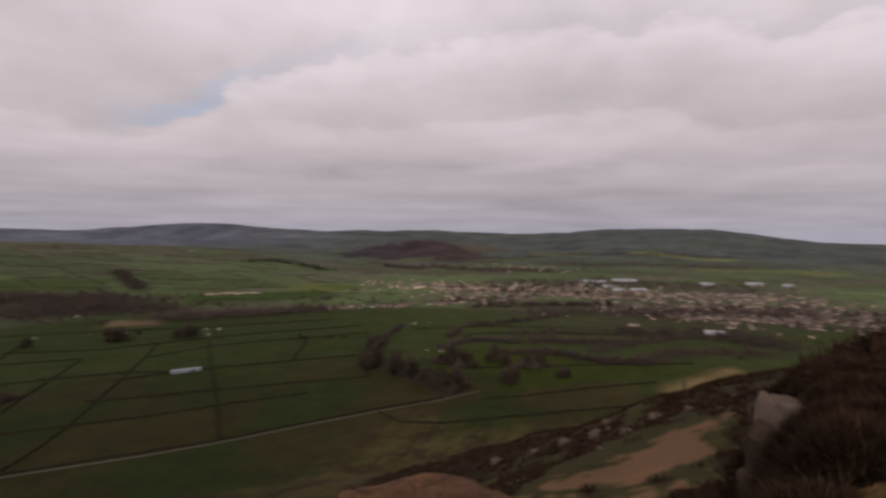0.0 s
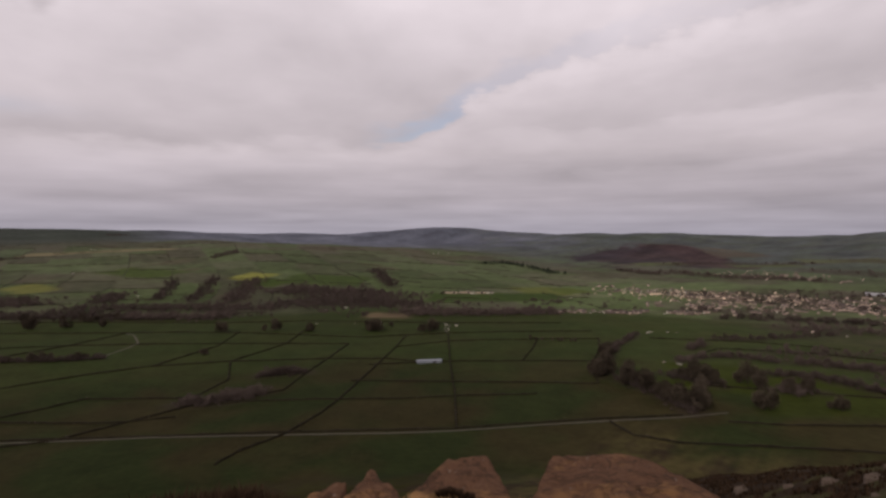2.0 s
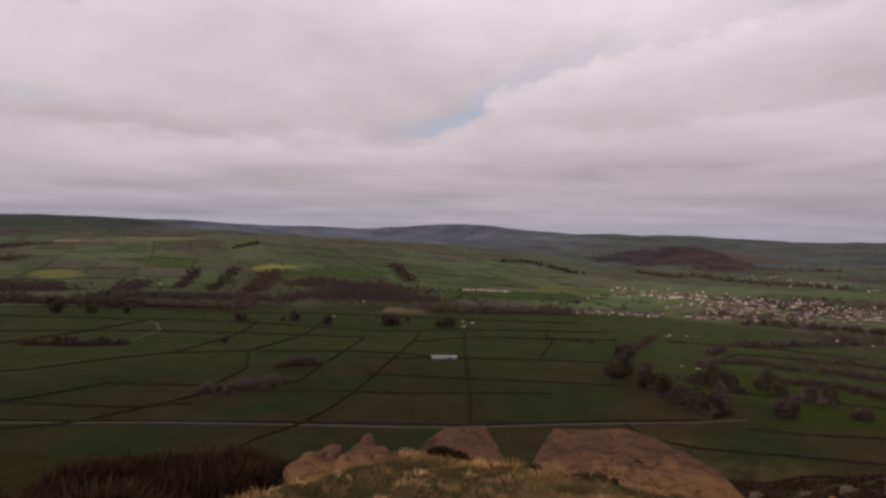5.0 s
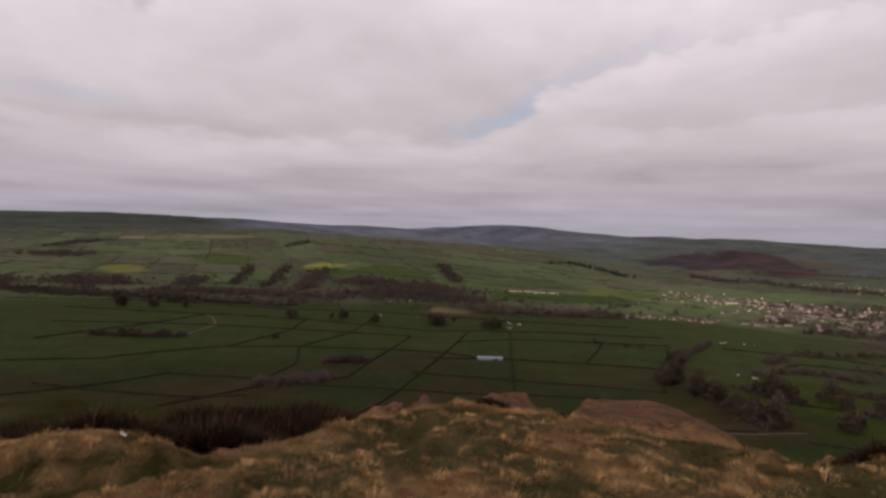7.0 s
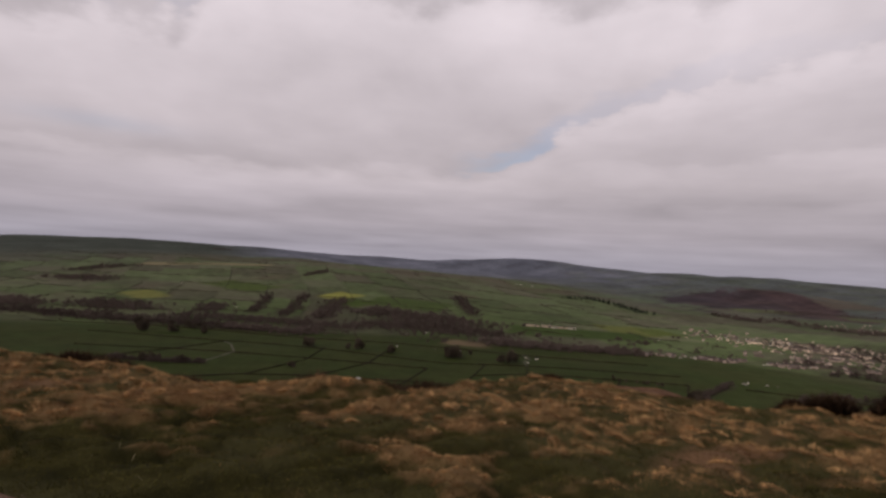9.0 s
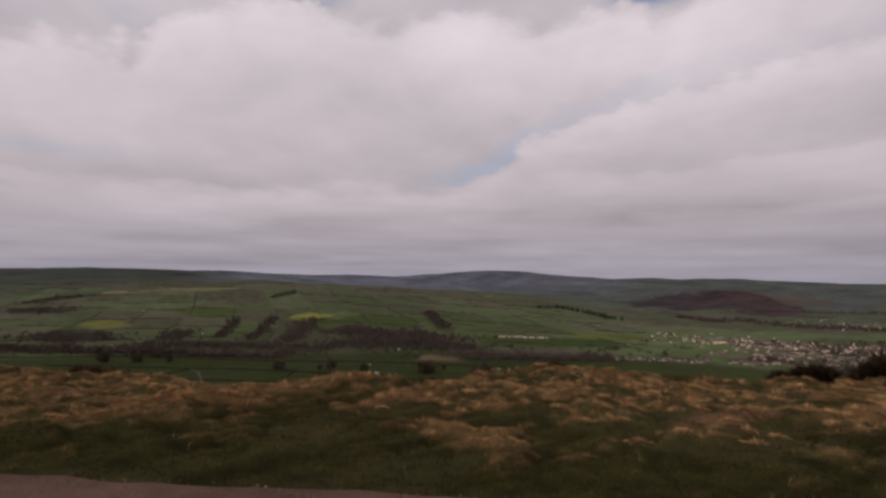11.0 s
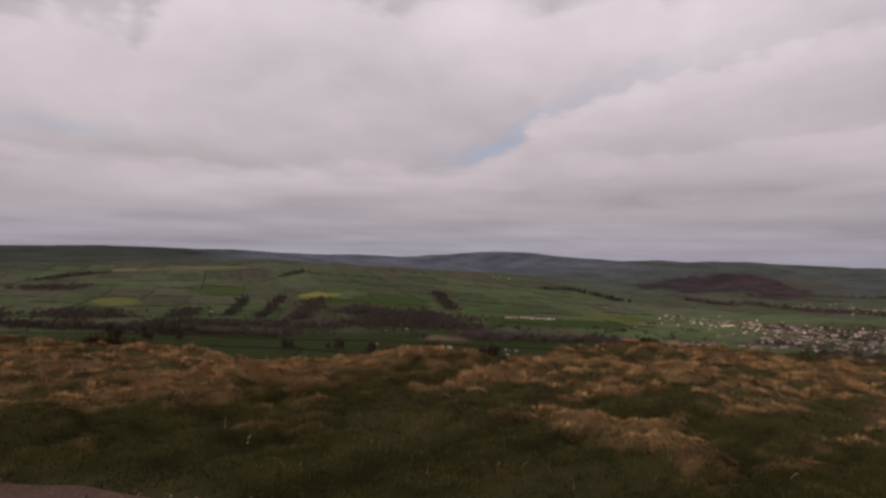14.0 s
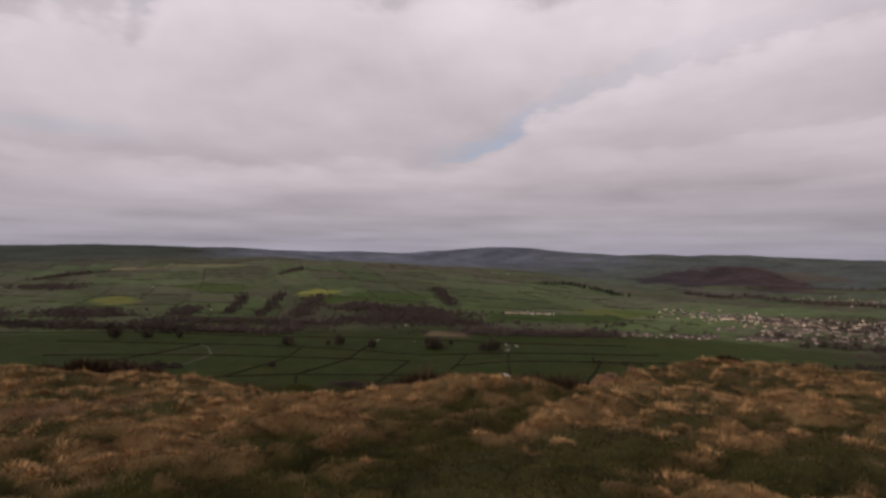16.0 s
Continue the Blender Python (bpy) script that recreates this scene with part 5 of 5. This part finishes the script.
def heather_patch(name, cx, cy, rx, ry, clumps, height, seed, label, slope=False, tone=1.0, lift=None):
    rng = np.random.default_rng(seed)
    a, r = rng.uniform(0, 6.283, clumps), np.sqrt(rng.random(clumps))
    px, py = cx + rx * r * np.cos(a), cy + ry * r * np.sin(a)
    m = 26
    w = rng.uniform(0, 6.283, (clumps, m))
    s = rng.random((clumps, m))
    h = height * (0.35 + 0.75 * rng.random(clumps) ** 0.7) * (1.15 - 0.5 * r ** 2) * (1 + 0.35 * wave(px, py, 0.5, 2.0))
    x, y = (px[:, None] + np.cos(w) * s * h[:, None] * 0.35).ravel(), (py[:, None] + np.sin(w) * s * h[:, None] * 0.35).ravel()
    z = land_z(x, y)
    if lift is not None:
        z = np.maximum(z, lift)
    lx, ly = (np.cos(w) * s * 1.3 + rng.normal(0, 0.45, (clumps, m))).ravel(), (np.sin(w) * s * 1.3 + rng.normal(0, 0.45, (clumps, m))).ravel()
    length = np.repeat(h, m) * rng.uniform(0.7, 1.1, clumps * m)
    col = np.array([0.047, 0.029, 0.018])[None] * tone * (0.6 + 0.8 * rng.random((clumps * m, 1)))
    return blades(name, x, y, z, length, lx, ly, (0.016 + 0.028 * height) * rng.uniform(0.6, 1.3, clumps * m), col, M_BLADE, label, "heather")


heather_patch("heather", -0.75, 9.4, 1.45, 0.9, 1900, 0.42, 1, "dark leggy heather filling the hollow below the crest")
heather_patch("heather", -2.35, 8.2, 1.2, 0.45, 1400, 0.44, 19, "dark ruddy heather along the brow of the hollow", tone=1.25)
heather_patch("heather", -0.75, 8.36, 0.75, 0.28, 900, 0.50, 21, "dark heather on the near lip of the hollow", tone=1.2)
heather_patch("heather", 0.42, 8.98, 0.28, 0.12, 170, 0.26, 22, "dark heather at the foot of the small slab")
heather_patch("heather", -6.0, 8.1, 0.9, 0.42, 700, 0.31, 20, "dark heather standing above the crest", tone=1.2)
heather_patch("heather", -3.6, 8.5, 1.2, 0.5, 700, 0.3, 16, "low dark heather on the brow of the hollow", tone=1.3)
heather_patch("heather", -5.6, 8.4, 2.2, 0.6, 900, 0.2, 2, "low dark heather along the crest", tone=1.3)
heather_patch("heather", -8.8, 8.5, 1.6, 0.6, 500, 0.2, 17, "low dark heather along the crest", tone=1.3)
heather_patch("heather", 4.72, 8.3, 0.32, 0.22, 70, 0.13, 11, "low dark heather in the hollow by the slab")
heather_patch("heather", 5.15, 8.2, 0.24, 0.16, 60, 0.2, 3, "low dark heather on the knoll")
heather_patch("heather", 5.55, 8.12, 0.3, 0.2, 120, 0.34, 9, "tall dark heather on the knoll")
heather_patch("heather", 6.3, 9.0, 0.6, 0.4, 300, 0.28, 15, "dark heather on the flank of the knoll")
heather_patch("heather", 7.5, 9.55, 0.7, 0.5, 520, 0.3, 13, "dark heather at the foot of the crag")
heather_patch("heather", 10.6, 10.9, 1.8, 0.9, 900, 0.24, 23, "dark heather spreading over the back of the knoll")
heather_patch("heather", 8.55, 9.86, 0.26, 0.1, 150, 0.2, 24, "dark heather creeping over the crag", lift=-0.08)
heather_patch("heather", 9.2, 9.9, 0.6, 0.4, 300, 0.22, 12, "tall dark heather behind the gritstone crag")
heather_patch("heather", 6.9, 8.62, 0.9, 0.42, 600, 0.36, 7, "tall dark heather growing over the knoll boulders")
heather_patch("heather", 9.0, 9.1, 1.2, 0.7, 700, 0.26, 8, "tall dark heather growing over the knoll boulders")
heather_patch("heather", 1.8, 8.68, 0.17, 0.07, 60, 0.10, 4, "small dark heather tuft on the grassy crest")
heather_patch("heather", 2.5, 8.56, 0.08, 0.05, 34, 0.11, 5, "small dark heather tuft beside the cleft")
heather_patch("heather", 1.64, 9.15, 0.13, 0.07, 30, 0.07, 10, "small dark heather tuft in the straw")
heather_patch("heather", 1.42, 9.02, 0.12, 0.06, 24, 0.07, 18, "small rusty heather tuft in the straw", tone=1.6)
heather_patch("heather", 3.02, 8.95, 0.22, 0.1, 40, 0.06, 6, "grey-brown heather at the foot of the slab", tone=2.4, lift=-0.12)
heather_patch("heather", 0.22, 8.86, 0.42, 0.24, 420, 0.30, 14, "dark heather under the leaning slab")


def build_slope_heather():
    """Heather over the bench and hillside to the side of the edge, one sheet of it."""
    rng = np.random.default_rng(9)
    n = 9000
    az, r = np.radians(rng.uniform(8, 68, n)), 13 + 105 * rng.random(n) ** 1.6
    px, py = r * np.sin(az), r * np.cos(az)
    cover = field_cover(px, py)
    keep = (cover[:, 0] < 0.055) & (py > edge(px) + 1.5)
    px, py, r = px[keep], py[keep], r[keep]
    n, m = len(px), 12
    w, s = rng.uniform(0, 6.283, (n, m)), rng.random((n, m))
    spread = (0.35 + 0.006 * r)[:, None]
    x, y = (px[:, None] + np.cos(w) * s * spread).ravel(), (py[:, None] + np.sin(w) * s * spread).ravel()
    length = rng.uniform(0.3, 0.55, n * m)
    col = np.array([0.042, 0.026, 0.016])[None] * (0.6 + 0.8 * rng.random((n * m, 1)))
    blades("heather", x, y, land_z(x, y), length, rng.normal(0, 0.7, n * m), rng.normal(0, 0.7, n * m), np.repeat(0.03 + 0.002 * r, m), col, M_BLADE,
           "dark heather spread over the hillside bench", "heather")


build_slope_heather()

# ---------------------------------------------------------------- small things


def build_post():
    bm = bmesh.new()
    tube(bm, (0, 0, -0.3), (0.02, 0, 1.25), 0.09, 0.08, 8)
    me = bpy.data.meshes.new("marker_post")
    bm.to_mesh(me)
    bm.free()
    me.materials.append(M_WOOD)
    ob = new("marker_post", me)
    ob.matrix_basis = pose(42.3, 43.0, ground(42.3, 43.0))
    tagged(ob, "weathered wooden marker post on the moor bench", "post")


build_post()


def build_scrap(x, y, turn, w, d):
    bm = bmesh.new()
    bmesh.ops.create_grid(bm, x_segments=6, y_segments=3, size=0.5)
    for v in bm.verts:
        v.co = Vector((v.co.x * w, v.co.y * d, 0.045 + 0.008 * math.sin(v.co.x * 9) + 0.006 * math.cos(v.co.y * 7 + v.co.x * 4)))
    bmesh.ops.solidify(bm, geom=bm.faces[:], thickness=0.002)
    me = bpy.data.meshes.new("paper_scrap")
    bm.to_mesh(me)
    bm.free()
    me.materials.append(M_PAPER)
    ob = new("paper_scrap", me)
    ob.matrix_basis = pose(x, y, ground(x, y), 4, 8, turn)
    tagged(ob, "small crumpled scrap of white paper in the grass", "litter")


M_PAPER = material("paper", (0.75, 0.73, 0.70), 0.8, 0.08, (8.0, 60.0))
build_scrap(-1.0, 7.0, -25, 0.065, 0.014)
